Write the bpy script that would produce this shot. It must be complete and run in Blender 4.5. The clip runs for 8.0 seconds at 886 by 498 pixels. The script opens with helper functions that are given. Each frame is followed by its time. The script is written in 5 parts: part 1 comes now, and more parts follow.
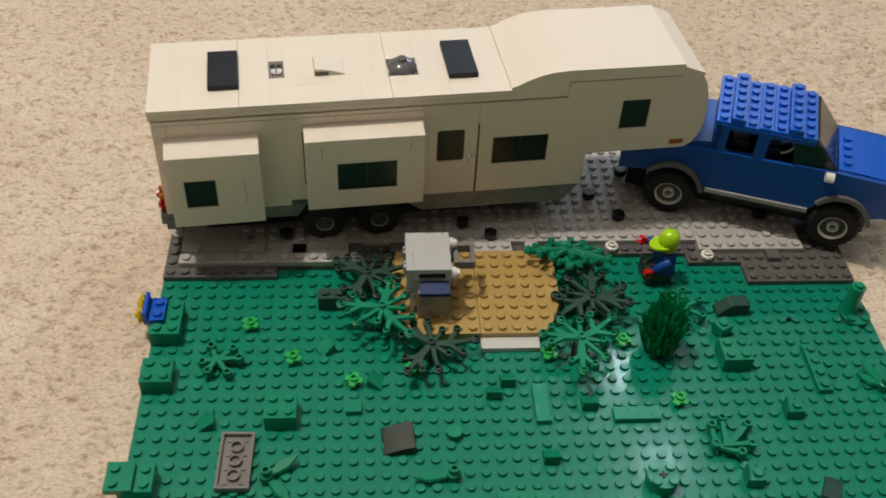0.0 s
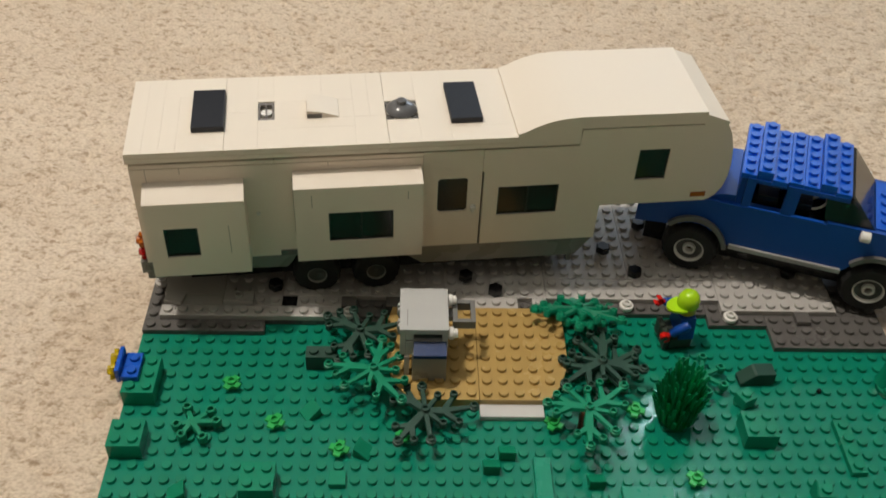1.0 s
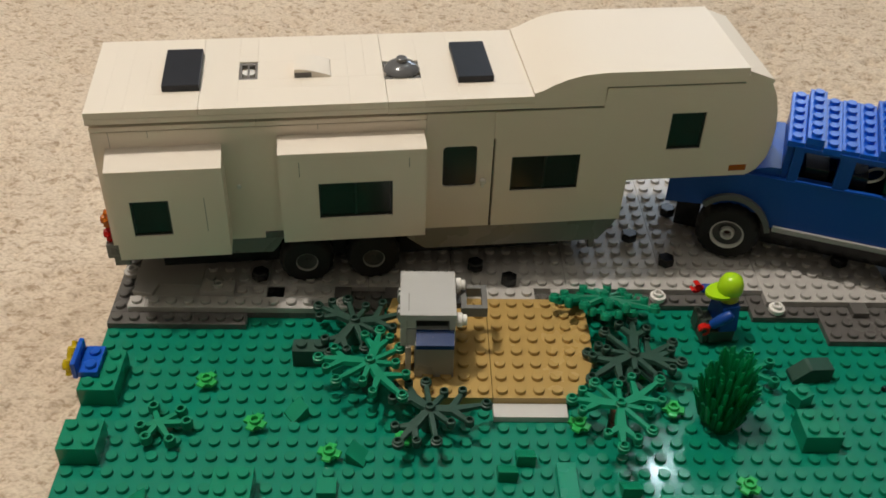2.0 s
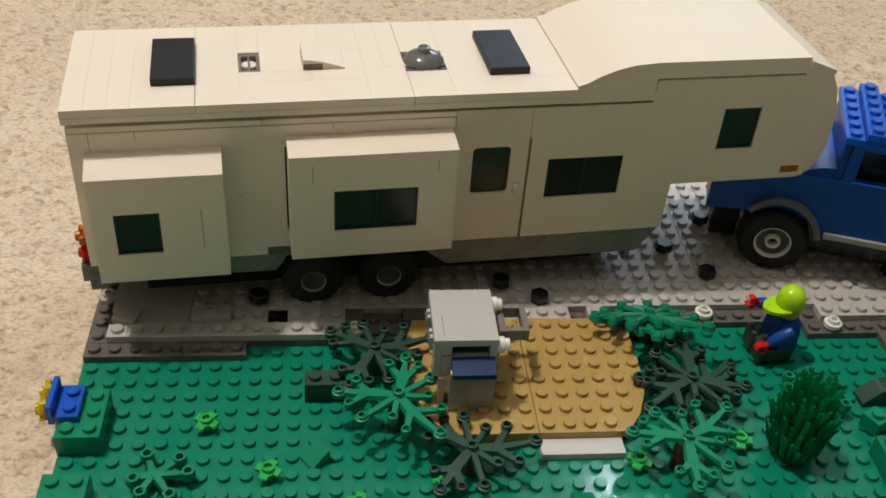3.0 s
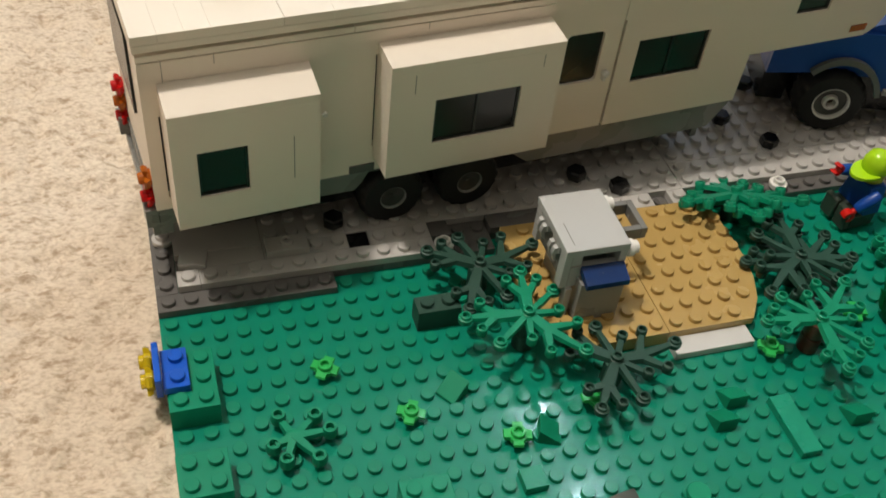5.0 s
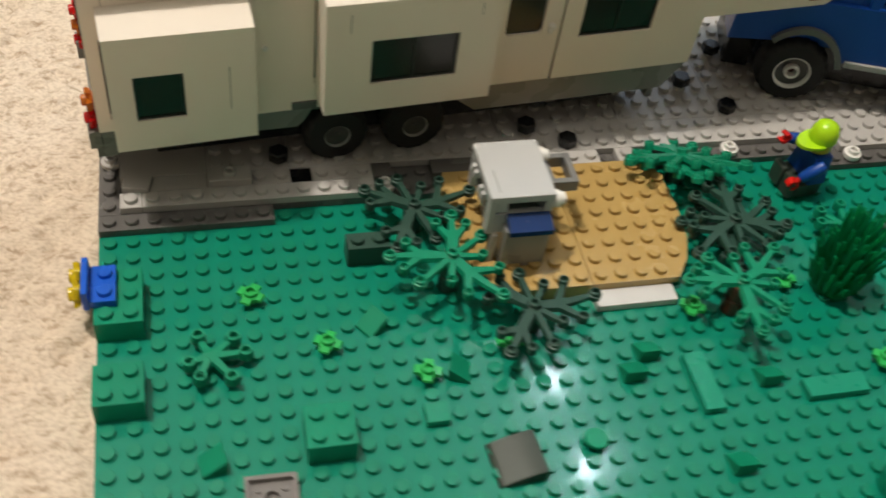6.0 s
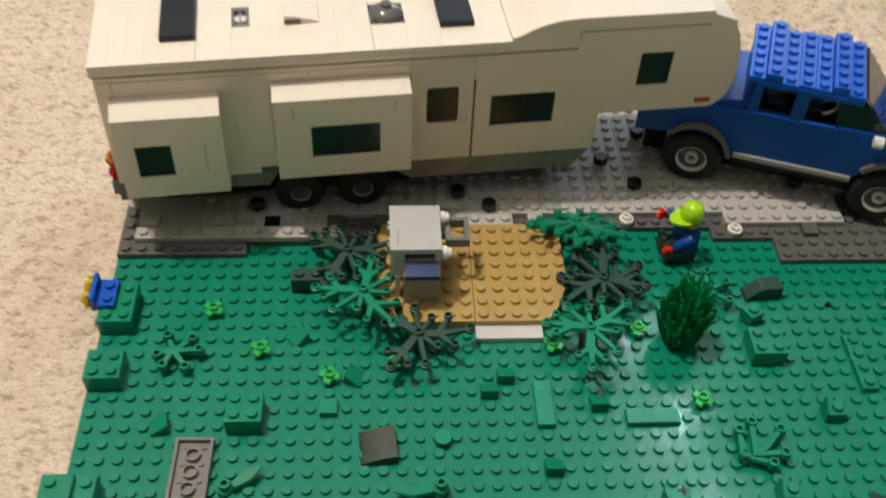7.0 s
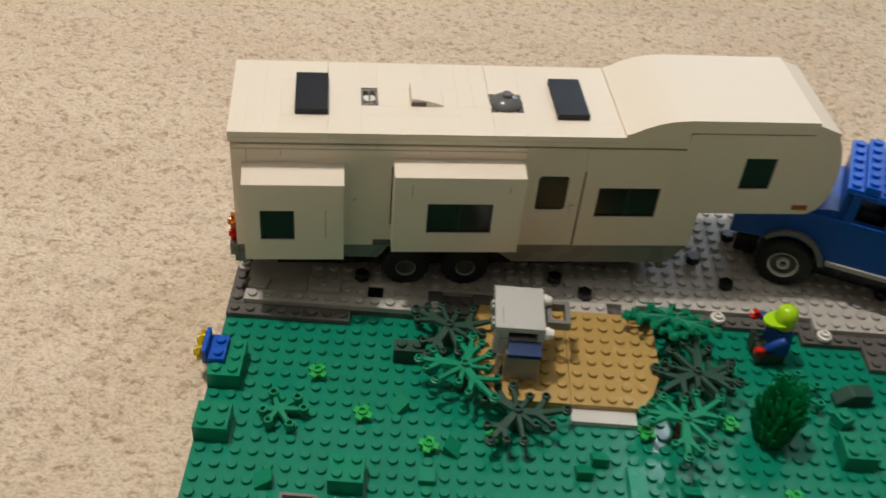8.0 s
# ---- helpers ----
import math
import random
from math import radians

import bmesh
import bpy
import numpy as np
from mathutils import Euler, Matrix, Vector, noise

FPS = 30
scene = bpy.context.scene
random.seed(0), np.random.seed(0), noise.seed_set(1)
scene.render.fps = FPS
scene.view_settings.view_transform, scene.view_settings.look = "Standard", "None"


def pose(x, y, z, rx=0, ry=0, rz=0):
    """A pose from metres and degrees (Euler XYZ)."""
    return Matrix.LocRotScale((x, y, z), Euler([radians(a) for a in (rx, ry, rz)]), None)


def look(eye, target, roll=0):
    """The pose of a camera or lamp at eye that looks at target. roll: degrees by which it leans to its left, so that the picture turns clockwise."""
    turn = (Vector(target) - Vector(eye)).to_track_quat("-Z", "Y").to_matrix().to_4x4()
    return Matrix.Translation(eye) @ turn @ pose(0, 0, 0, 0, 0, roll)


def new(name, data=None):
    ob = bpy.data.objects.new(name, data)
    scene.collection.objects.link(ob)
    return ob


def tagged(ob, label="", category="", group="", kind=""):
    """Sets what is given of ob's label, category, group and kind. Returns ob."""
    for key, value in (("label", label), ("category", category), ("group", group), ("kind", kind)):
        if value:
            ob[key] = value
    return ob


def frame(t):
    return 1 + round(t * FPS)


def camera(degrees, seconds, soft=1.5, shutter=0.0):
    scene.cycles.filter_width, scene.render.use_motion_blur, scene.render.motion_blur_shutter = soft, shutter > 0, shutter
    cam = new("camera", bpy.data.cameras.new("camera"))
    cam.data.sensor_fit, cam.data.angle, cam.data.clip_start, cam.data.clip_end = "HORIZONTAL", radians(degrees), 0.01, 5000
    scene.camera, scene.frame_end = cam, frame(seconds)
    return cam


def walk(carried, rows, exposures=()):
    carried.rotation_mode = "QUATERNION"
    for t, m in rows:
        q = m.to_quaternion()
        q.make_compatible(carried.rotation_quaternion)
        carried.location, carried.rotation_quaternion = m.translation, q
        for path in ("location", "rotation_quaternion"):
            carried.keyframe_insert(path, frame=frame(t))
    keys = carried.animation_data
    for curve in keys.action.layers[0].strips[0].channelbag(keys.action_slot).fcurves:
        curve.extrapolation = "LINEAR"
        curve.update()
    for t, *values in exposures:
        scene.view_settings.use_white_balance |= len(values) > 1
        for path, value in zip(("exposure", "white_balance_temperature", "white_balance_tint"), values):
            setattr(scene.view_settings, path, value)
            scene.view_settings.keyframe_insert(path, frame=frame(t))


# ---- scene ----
cam = camera(47.65, 8.0, 1.65, 0.4)
PATH = [
    (0, (-0.0818, -0.4043, 0.4128), (-0.0118, 0.3144, -0.2790), 3.38),
    (0.3, (-0.0679, -0.3972, 0.4028), (-0.0062, 0.3223, -0.2889), 2.79),
    (0.5, (-0.0714, -0.3869, 0.3988), (-0.0101, 0.3291, -0.2966), 3.13),
    (1, (-0.0629, -0.3674, 0.3934), (-0.0235, 0.3760, -0.2743), 2.85),
    (1.2, (-0.0569, -0.3643, 0.3783), (-0.0288, 0.3927, -0.2745), 2.10),
    (2.3, (-0.0652, -0.3277, 0.3087), (-0.0250, 0.4553, -0.3121), 2.33),
    (2.5, (-0.0787, -0.3152, 0.3002), (-0.0200, 0.4679, -0.3189), 3.07),
    (3, (-0.0989, -0.2987, 0.2877), (0.0051, 0.4880, -0.3208), 4.36),
    (3.5, (-0.1321, -0.2851, 0.2722), (0.0268, 0.4915, -0.3374), 5.76),
    (4, (-0.1550, -0.2747, 0.2675), (0.0437, 0.4836, -0.3533), 6.70),
    (4.5, (-0.1870, -0.2549, 0.2668), (0.0664, 0.4609, -0.3838), 7.08),
    (4.7, (-0.1921, -0.2437, 0.2767), (0.0627, 0.4422, -0.4049), 6.29),
    (5.8, (-0.1904, -0.2473, 0.2728), (0.0789, 0.3919, -0.4476), 11.07),
    (6, (-0.1580, -0.2639, 0.2820), (0.0604, 0.3759, -0.4548), 9.40),
    (6.2, (-0.1248, -0.2800, 0.3012), (0.0300, 0.3679, -0.4446), 6.27),
    (6.5, (-0.0853, -0.3049, 0.3331), (0.0086, 0.3469, -0.4195), 3.49),
    (6.8, (-0.0601, -0.3351, 0.3562), (0.0015, 0.3347, -0.3837), 2.55),
    (7, (-0.0661, -0.3456, 0.3755), (-0.0091, 0.3356, -0.3544), 2.99),
    (7.3, (-0.0736, -0.3638, 0.3920), (-0.0364, 0.3406, -0.3168), 3.13),
    (7.5, (-0.0855, -0.3732, 0.3907), (-0.0466, 0.3454, -0.3037), 4.00),
    (7.8, (-0.0944, -0.3743, 0.3934), (-0.0646, 0.3636, -0.2809), 4.71),
    (8, (-0.1057, -0.3656, 0.3767), (-0.0763, 0.3874, -0.2807), 5.71),
]
walk(cam, [(t, look(eye, target, roll)) for t, eye, target, roll in PATH],
     [(0, 0.0), (0.5, 0.0), (1.2, 0.0), (2.5, 0.03), (3, 0.08), (4, 0.15), (4.5, 0.2), (6, 0.42), (6.5, 0.41), (7, 0.28), (7.5, 0.03), (8, 0.0)])

# ------------------------------------------------------------------ light
world = bpy.data.worlds.new("room_world")
world.use_nodes = True
world.node_tree.nodes["Background"].inputs[0].default_value = (1.0, 0.86, 0.68, 1)
world.node_tree.nodes["Background"].inputs[1].default_value = 0.02
scene.world = world


def bulb(name, place, watts, radius, colour):
    data = bpy.data.lights.new(name, "POINT")
    data.energy, data.shadow_soft_size, data.color = watts, radius, colour
    ob = new(name, data)
    ob.location = place
    return ob


bulb("ceiling_lamp_light", (-0.64, 0.205, 2.05), 90.0, 0.06, (1.0, 0.905, 0.80))
bulb("ceiling_lamp_light", (0.745, 1.71, 2.20), 3.4, 0.018, (0.66, 0.88, 1.0))
bulb("ceiling_lamp_light", (0.81, 1.335, 2.20), 3.4, 0.018, (0.66, 0.88, 1.0))
bulb("ceiling_lamp_light", (0.825, 1.02, 2.20), 3.4, 0.018, (0.66, 0.88, 1.0))
dusk = bpy.data.lights.new("window_daylight", "AREA")
dusk.shape, dusk.size, dusk.size_y, dusk.energy, dusk.color = "RECTANGLE", 1.18, 1.18, 31.0, (0.68, 0.82, 1.0)
sky_light = new("window_daylight", dusk)
sky_light.matrix_world = pose(1.3, 3.27, 1.5, -90, 0, 0)

# ------------------------------------------------------------------ materials
S = 0.008          # one stud pitch
PL = 0.4           # plate height in studs
BR = 1.2           # brick height in studs


def node_mat(name):
    m = bpy.data.materials.new(name)
    m.use_nodes = True
    nt = m.node_tree
    return m, nt, nt.nodes["Principled BSDF"]


def plastic(name, rgb, rough=0.24, vary=0.10, bump=0.05, trans=0.0, wear=0.06):
    """Moulded plastic: slight shade from piece to piece, dust, fine scratches and a faint waviness."""
    m, nt, p = node_mat(name)
    N, L = nt.nodes, nt.links
    co = N.new("ShaderNodeTexCoord")
    big = N.new("ShaderNodeTexNoise"); big.inputs["Scale"].default_value = 55; big.inputs["Detail"].default_value = 3
    fine = N.new("ShaderNodeTexNoise"); fine.inputs["Scale"].default_value = 900; fine.inputs["Detail"].default_value = 4
    info = N.new("ShaderNodeObjectInfo")
    geo = N.new("ShaderNodeNewGeometry")
    for n in (big, fine):
        L.new(geo.outputs["Position"], n.inputs["Vector"])
    # brightness factor from object and noise
    a = N.new("ShaderNodeMath"); a.operation = "MULTIPLY_ADD"
    a.inputs[1].default_value, a.inputs[2].default_value = vary, 1 - vary / 2
    L.new(info.outputs["Random"], a.inputs[0])
    b = N.new("ShaderNodeMath"); b.operation = "MULTIPLY_ADD"
    b.inputs[1].default_value, b.inputs[2].default_value = vary, 1 - vary / 2
    L.new(big.outputs["Fac"], b.inputs[0])
    c = N.new("ShaderNodeMath"); c.operation = "MULTIPLY"
    L.new(a.outputs[0], c.inputs[0]); L.new(b.outputs[0], c.inputs[1])
    col = N.new("ShaderNodeMixRGB"); col.blend_type = "MULTIPLY"; col.inputs[0].default_value = 1
    col.inputs[1].default_value = (*rgb, 1)
    L.new(c.outputs[0], col.inputs[2])
    dust = N.new("ShaderNodeMixRGB"); dust.inputs[2].default_value = (0.45, 0.40, 0.33, 1)
    ramp = N.new("ShaderNodeValToRGB")
    ramp.color_ramp.elements[0].position, ramp.color_ramp.elements[1].position = 0.62, 0.80
    ramp.color_ramp.elements[1].color = (wear, wear, wear, 1)
    L.new(fine.outputs["Fac"], ramp.inputs[0])
    L.new(ramp.outputs[0], dust.inputs[0]); L.new(col.outputs[0], dust.inputs[1])
    L.new(dust.outputs[0], p.inputs["Base Color"])
    r = N.new("ShaderNodeMath"); r.operation = "MULTIPLY_ADD"
    r.inputs[1].default_value, r.inputs[2].default_value = 0.16, rough - 0.08
    L.new(big.outputs["Fac"], r.inputs[0]); L.new(r.outputs[0], p.inputs["Roughness"])
    if bump > 0.06:
        bp = N.new("ShaderNodeBump"); bp.inputs["Strength"].default_value = bump; bp.inputs["Distance"].default_value = 0.002
        L.new(big.outputs["Fac"], bp.inputs["Height"]); L.new(bp.outputs[0], p.inputs["Normal"])
    p.inputs["IOR"].default_value = 1.5
    if trans:
        p.inputs["Transmission Weight"].default_value = trans
    return m


def thin_leaf(m, rgb, share):
    """Lets light through thin, clear-coloured plastic blades."""
    N, L = m.node_tree.nodes, m.node_tree.links
    t = N.new("ShaderNodeBsdfTranslucent"); t.inputs[0].default_value = (*rgb, 1)
    mix = N.new("ShaderNodeMixShader"); mix.inputs[0].default_value = share
    L.new(N["Principled BSDF"].outputs[0], mix.inputs[1]); L.new(t.outputs[0], mix.inputs[2])
    L.new(mix.outputs[0], N["Material Output"].inputs[0])


GREEN = plastic("green_plastic", (0.003, 0.235, 0.130), 0.24, wear=0.02)
BASE_GREEN = plastic("baseplate_green", (0.003, 0.212, 0.134), 0.11, 0.12, wear=0.02)
STUD_GREEN = plastic("baseplate_stud_green", (0.003, 0.222, 0.128), 0.20, 0.10, wear=0.02)
for m in (BASE_GREEN, STUD_GREEN):
    coat = m.node_tree.nodes["Principled BSDF"]
    coat.inputs["Coat Weight"].default_value = 0.15
    coat.inputs["Coat Roughness"].default_value = 0.36
DKGREEN = plastic("dark_green_plastic", (0.014, 0.056, 0.038), 0.5, wear=0.03)
DEEPGREEN = plastic("deep_green_plastic", (0.004, 0.225, 0.118), 0.42, wear=0.02)
DEEPGREEN.node_tree.nodes["Principled BSDF"].inputs["Specular IOR Level"].default_value = 0.25
LEAFGREEN = plastic("leaf_green_plastic", (0.004, 0.245, 0.128), 0.36, wear=0.02)
LEAFGREEN.node_tree.nodes["Principled BSDF"].inputs["Specular IOR Level"].default_value = 0.32
TILEGREEN = plastic("tile_green_plastic", (0.005, 0.265, 0.158), 0.28, wear=0.02)
BRIGHT = plastic("bright_green_plastic", (0.028, 0.44, 0.10), 0.22)
BUSH = plastic("bush_green_plastic", (0.008, 0.27, 0.135), 0.36, wear=0.02)
thin_leaf(BUSH, (0.014, 0.54, 0.26), 0.72)
STEPGRAY = plastic("step_tile_plastic", (0.60, 0.59, 0.57), 0.25, 0.04)
OLIVE = plastic("dark_slope_plastic", (0.030, 0.042, 0.030), 0.45)
WHITE = plastic("aged_white_plastic", (0.825, 0.745, 0.64), 0.55, 0.012, 0.008, wear=0.0)
PUREWHITE = plastic("white_plastic", (0.80, 0.78, 0.74), 0.25, 0.04)
LGRAY = plastic("light_gray_plastic", (0.50, 0.48, 0.455), 0.20, 0.08)
MGRAY = plastic("stall_gray_plastic", (0.50, 0.50, 0.49), 0.26, 0.06)
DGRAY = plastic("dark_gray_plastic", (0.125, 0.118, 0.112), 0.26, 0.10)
SKIRT = plastic("skirt_gray_plastic", (0.18, 0.18, 0.165), 0.28)
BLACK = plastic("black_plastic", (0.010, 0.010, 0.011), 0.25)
RUBBER = plastic("tyre_rubber", (0.008, 0.008, 0.008), 0.75, 0.2, 0.2, wear=0.02)
NAVY = plastic("solar_panel_black", (0.006, 0.008, 0.015), 0.52)
TAN = plastic("tan_plastic", (0.47, 0.315, 0.108), 0.26, 0.06)
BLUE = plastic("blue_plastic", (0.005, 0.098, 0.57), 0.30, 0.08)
# darker copy of BLUE: the truck sides' shade is put into the colour
TRUCK = plastic("truck_shaded_blue", (0.003, 0.060, 0.34), 0.40, 0.05)
TILEBLUE = plastic("tile_blue_plastic", (0.008, 0.034, 0.14), 0.2)
RED = plastic("red_plastic", (0.62, 0.012, 0.008), 0.25)
ORANGE = plastic("amber_plastic", (0.55, 0.14, 0.012), 0.15, trans=0.3)
TRED = plastic("clear_red_plastic", (0.70, 0.01, 0.01), 0.12, trans=0.35)
YELLOW = plastic("clear_yellow_plastic", (0.80, 0.60, 0.01), 0.25, trans=0.4)
LIME = plastic("lime_plastic", (0.42, 0.72, 0.012), 0.22)
BROWN = plastic("brown_plastic", (0.075, 0.022, 0.012), 0.3)
METAL = plastic("silver_gray_plastic", (0.46, 0.46, 0.45), 0.22)
RIMDARK = plastic("rim_recess_gray", (0.055, 0.055, 0.05), 0.35)
DISH = plastic("gunmetal_plastic", (0.13, 0.13, 0.135), 0.14)
GLASS = plastic("smoked_window", (0.020, 0.019, 0.017), 0.20, 0.02, 0.0, wear=0.0)
SMOKE = plastic("smoked_windscreen", (0.42, 0.41, 0.38), 0.10, 0.02, 0.0, trans=0.95, wear=0.0)
SMOKEDARK = plastic("dark_smoked_side_glass", (0.10, 0.09, 0.08), 0.12, 0.02, 0.0, trans=0.85, wear=0.0)


def carpet_mat():
    m, nt, p = node_mat("beige_carpet")
    N, L = nt.nodes, nt.links
    geo = N.new("ShaderNodeNewGeometry")
    lay = N.new("ShaderNodeMapping")     # the pile leans one way
    lay.inputs["Rotation"].default_value = (0, 0, radians(8))
    lay.inputs["Scale"].default_value = (0.76, 1.2, 1)
    L.new(geo.outputs["Position"], lay.inputs["Vector"])

    def noise_tex(scale, detail, rough=0.5):
        n = N.new("ShaderNodeTexNoise")
        n.inputs["Scale"].default_value, n.inputs["Detail"].default_value, n.inputs["Roughness"].default_value = scale, detail, rough
        L.new(lay.outputs[0], n.inputs["Vector"])
        return n
    tuft, mid, big = noise_tex(235, 4, 0.55), noise_tex(640, 2), noise_tex(9, 3)
    r1 = N.new("ShaderNodeValToRGB")
    e = r1.color_ramp.elements
    e[0].position, e[0].color = 0.32, (0.49, 0.375, 0.27, 1)
    e[1].position, e[1].color = 0.48, (0.765, 0.65, 0.52, 1)
    L.new(tuft.outputs["Fac"], r1.inputs[0])
    r2 = N.new("ShaderNodeValToRGB")
    e = r2.color_ramp.elements
    e[0].position, e[0].color = 0.34, (0.80, 0.765, 0.73, 1)
    e[1].position, e[1].color = 0.58, (1, 1, 1, 1)
    L.new(mid.outputs["Fac"], r2.inputs[0])
    r3 = N.new("ShaderNodeValToRGB")
    e = r3.color_ramp.elements
    e[0].position, e[0].color = 0.3, (0.90, 0.88, 0.86, 1)
    e[1].position, e[1].color = 0.7, (1, 1, 1, 1)
    L.new(big.outputs["Fac"], r3.inputs[0])
    m1 = N.new("ShaderNodeMixRGB"); m1.blend_type = "MULTIPLY"; m1.inputs[0].default_value = 1
    m2 = N.new("ShaderNodeMixRGB"); m2.blend_type = "MULTIPLY"; m2.inputs[0].default_value = 1
    L.new(r1.outputs[0], m1.inputs[1]); L.new(r2.outputs[0], m1.inputs[2])
    L.new(m1.outputs[0], m2.inputs[1]); L.new(r3.outputs[0], m2.inputs[2])
    L.new(m2.outputs[0], p.inputs["Base Color"])
    p.inputs["Roughness"].default_value = 0.95
    p.inputs["Specular IOR Level"].default_value = 0.1
    bp = N.new("ShaderNodeBump"); bp.inputs["Strength"].default_value = 0.7; bp.inputs["Distance"].default_value = 0.0025
    L.new(tuft.outputs["Fac"], bp.inputs["Height"]); L.new(bp.outputs[0], p.inputs["Normal"])
    return m


def paint_mat(name, rgb):
    m, nt, p = node_mat(name)
    N, L = nt.nodes, nt.links
    geo = N.new("ShaderNodeNewGeometry")
    n = N.new("ShaderNodeTexNoise"); n.inputs["Scale"].default_value = 60; n.inputs["Detail"].default_value = 5
    L.new(geo.outputs["Position"], n.inputs["Vector"])
    bp = N.new("ShaderNodeBump"); bp.inputs["Strength"].default_value = 0.1
    L.new(n.outputs["Fac"], bp.inputs["Height"]); L.new(bp.outputs[0], p.inputs["Normal"])
    p.inputs["Base Color"].default_value = (*rgb, 1)
    p.inputs["Roughness"].default_value = 0.8
    return m


CARPET = carpet_mat()
WALLPAINT = paint_mat("wall_paint", (0.34, 0.32, 0.265))
CEILPAINT = paint_mat("ceiling_paint", (0.49, 0.515, 0.51))
LAMPSHADE, _nt, _p = node_mat("lamp_glass")
_p.inputs["Base Color"].default_value = (0.9, 0.88, 0.82, 1)
_p.inputs["Roughness"].default_value = 0.4

# ------------------------------------------------------------------ mesh helpers


def at(u, v, z=0.0):
    """World place from studs counted from the baseplate's corner column and road line."""
    return Vector(((u - 25) * S, (v - 50) * S, z * S))


def mesh_of(name, bm, mats):
    me = bpy.data.meshes.new(name)
    bm.normal_update()
    bm.to_mesh(me)
    bm.free()
    for m in (mats if isinstance(mats, (list, tuple)) else [mats]):
        me.materials.append(m)
    return me


def shade(me, angle=35):
    for p in me.polygons:
        p.use_smooth = True
    lim = math.cos(radians(angle))
    fs = {}
    nor = [p.normal.copy() for p in me.polygons]
    for p in me.polygons:
        for k in p.edge_keys:
            fs.setdefault(k, []).append(p.index)
    attr = me.attributes.new("sharp_edge", "BOOLEAN", "EDGE")
    flags = []
    for e in me.edges:
        f = fs.get(tuple(sorted(e.vertices)), ())
        flags.append(len(f) != 2 or nor[f[0]].dot(nor[f[1]]) < lim)
    attr.data.foreach_set("value", flags)
    sharp = {tuple(sorted(e.vertices)) for e, f in zip(me.edges, flags) if f}
    for p in me.polygons:
        p.use_smooth = not all(k in sharp for k in p.edge_keys)
    return me


def part(name, bm, material, parent, label="", m=None):
    """Links a bmesh as one mesh object under a thing or a part."""
    ob = new(name, shade(mesh_of(name, bm, material)))
    ob.parent = parent
    if m is not None:
        ob.matrix_local = m
    if label:
        ob["label"] = label
    return ob


def part_mesh(name, me, parent, m, label=""):
    ob = new(name, me)
    ob.parent = parent
    ob.matrix_local = m
    if label:
        ob["label"] = label
    return ob


def empty(name, m, label, category, group="", kind=""):
    ob = new(name)
    ob.empty_display_size = 0.01
    ob.matrix_world = m
    return tagged(ob, label, category, group, kind)


def box(bm, x0, x1, y0, y1, z0, z1, bevel=0.0, mat=0, m=None):
    """A box in metres, edges softened by bevel."""
    g = bmesh.ops.create_cube(bm, size=1)
    vs = g["verts"]
    for v in vs:
        v.co = Vector((x0 + (v.co.x + 0.5) * (x1 - x0), y0 + (v.co.y + 0.5) * (y1 - y0), z0 + (v.co.z + 0.5) * (z1 - z0)))
    faces = {f for v in vs for f in v.link_faces}
    for f in faces:
        f.material_index = mat
    if bevel:
        edges = {e for v in vs for e in v.link_edges}
        r = bmesh.ops.bevel(bm, geom=list(edges), offset=bevel, segments=1, affect="EDGES", profile=0.5)
        vs = list({v for f in r["faces"] for v in f.verts} | {v for v in vs if v.is_valid})
        for f in r["faces"]:
            f.material_index = mat
    if m is not None:
        bmesh.ops.transform(bm, matrix=m, verts=[v for v in vs if v.is_valid])
    return vs


def lathe(bm, profile, m=None, n=16, mat=0, close=True):
    """Turns (radius, height) pairs round z; the ends are capped where their radius is not 0."""
    rings, made = [], []
    for r, h in profile:
        if r <= 1e-9:
            v = bm.verts.new((0, 0, h)); rings.append([v]); made.append(v)
        else:
            ring = [bm.verts.new((r * math.cos(2 * math.pi * i / n), r * math.sin(2 * math.pi * i / n), h)) for i in range(n)]
            rings.append(ring); made += ring
    fs = []
    for a, b in zip(rings, rings[1:]):
        for i in range(n):
            j = (i + 1) % n
            if len(a) == 1 and len(b) == 1:
                continue
            if len(a) == 1:
                fs.append(bm.faces.new((a[0], b[j], b[i])))
            elif len(b) == 1:
                fs.append(bm.faces.new((a[i], a[j], b[0])))
            else:
                fs.append(bm.faces.new((a[i], a[j], b[j], b[i])))
    if close:
        if len(rings[0]) > 1:
            fs.append(bm.faces.new(rings[0][::-1]))
        if len(rings[-1]) > 1:
            fs.append(bm.faces.new(rings[-1]))
    for f in fs:
        f.material_index = mat
    if m is not None:
        bmesh.ops.transform(bm, matrix=m, verts=made)
    return made


STUD = [(0.00243, 0.0), (0.00243, 0.00150), (0.00225, 0.00172)]
RING = [(0.0020, 0.0), (0.00245, 0.0), (0.00245, 0.0016), (0.0022, 0.0018), (0.0016, 0.0018), (0.0014, 0.0016), (0.0014, 0.0003)]


def stud(bm, x, y, z, mat=0, n=14):
    lathe(bm, STUD, Matrix.Translation((x, y, z)), n, mat)


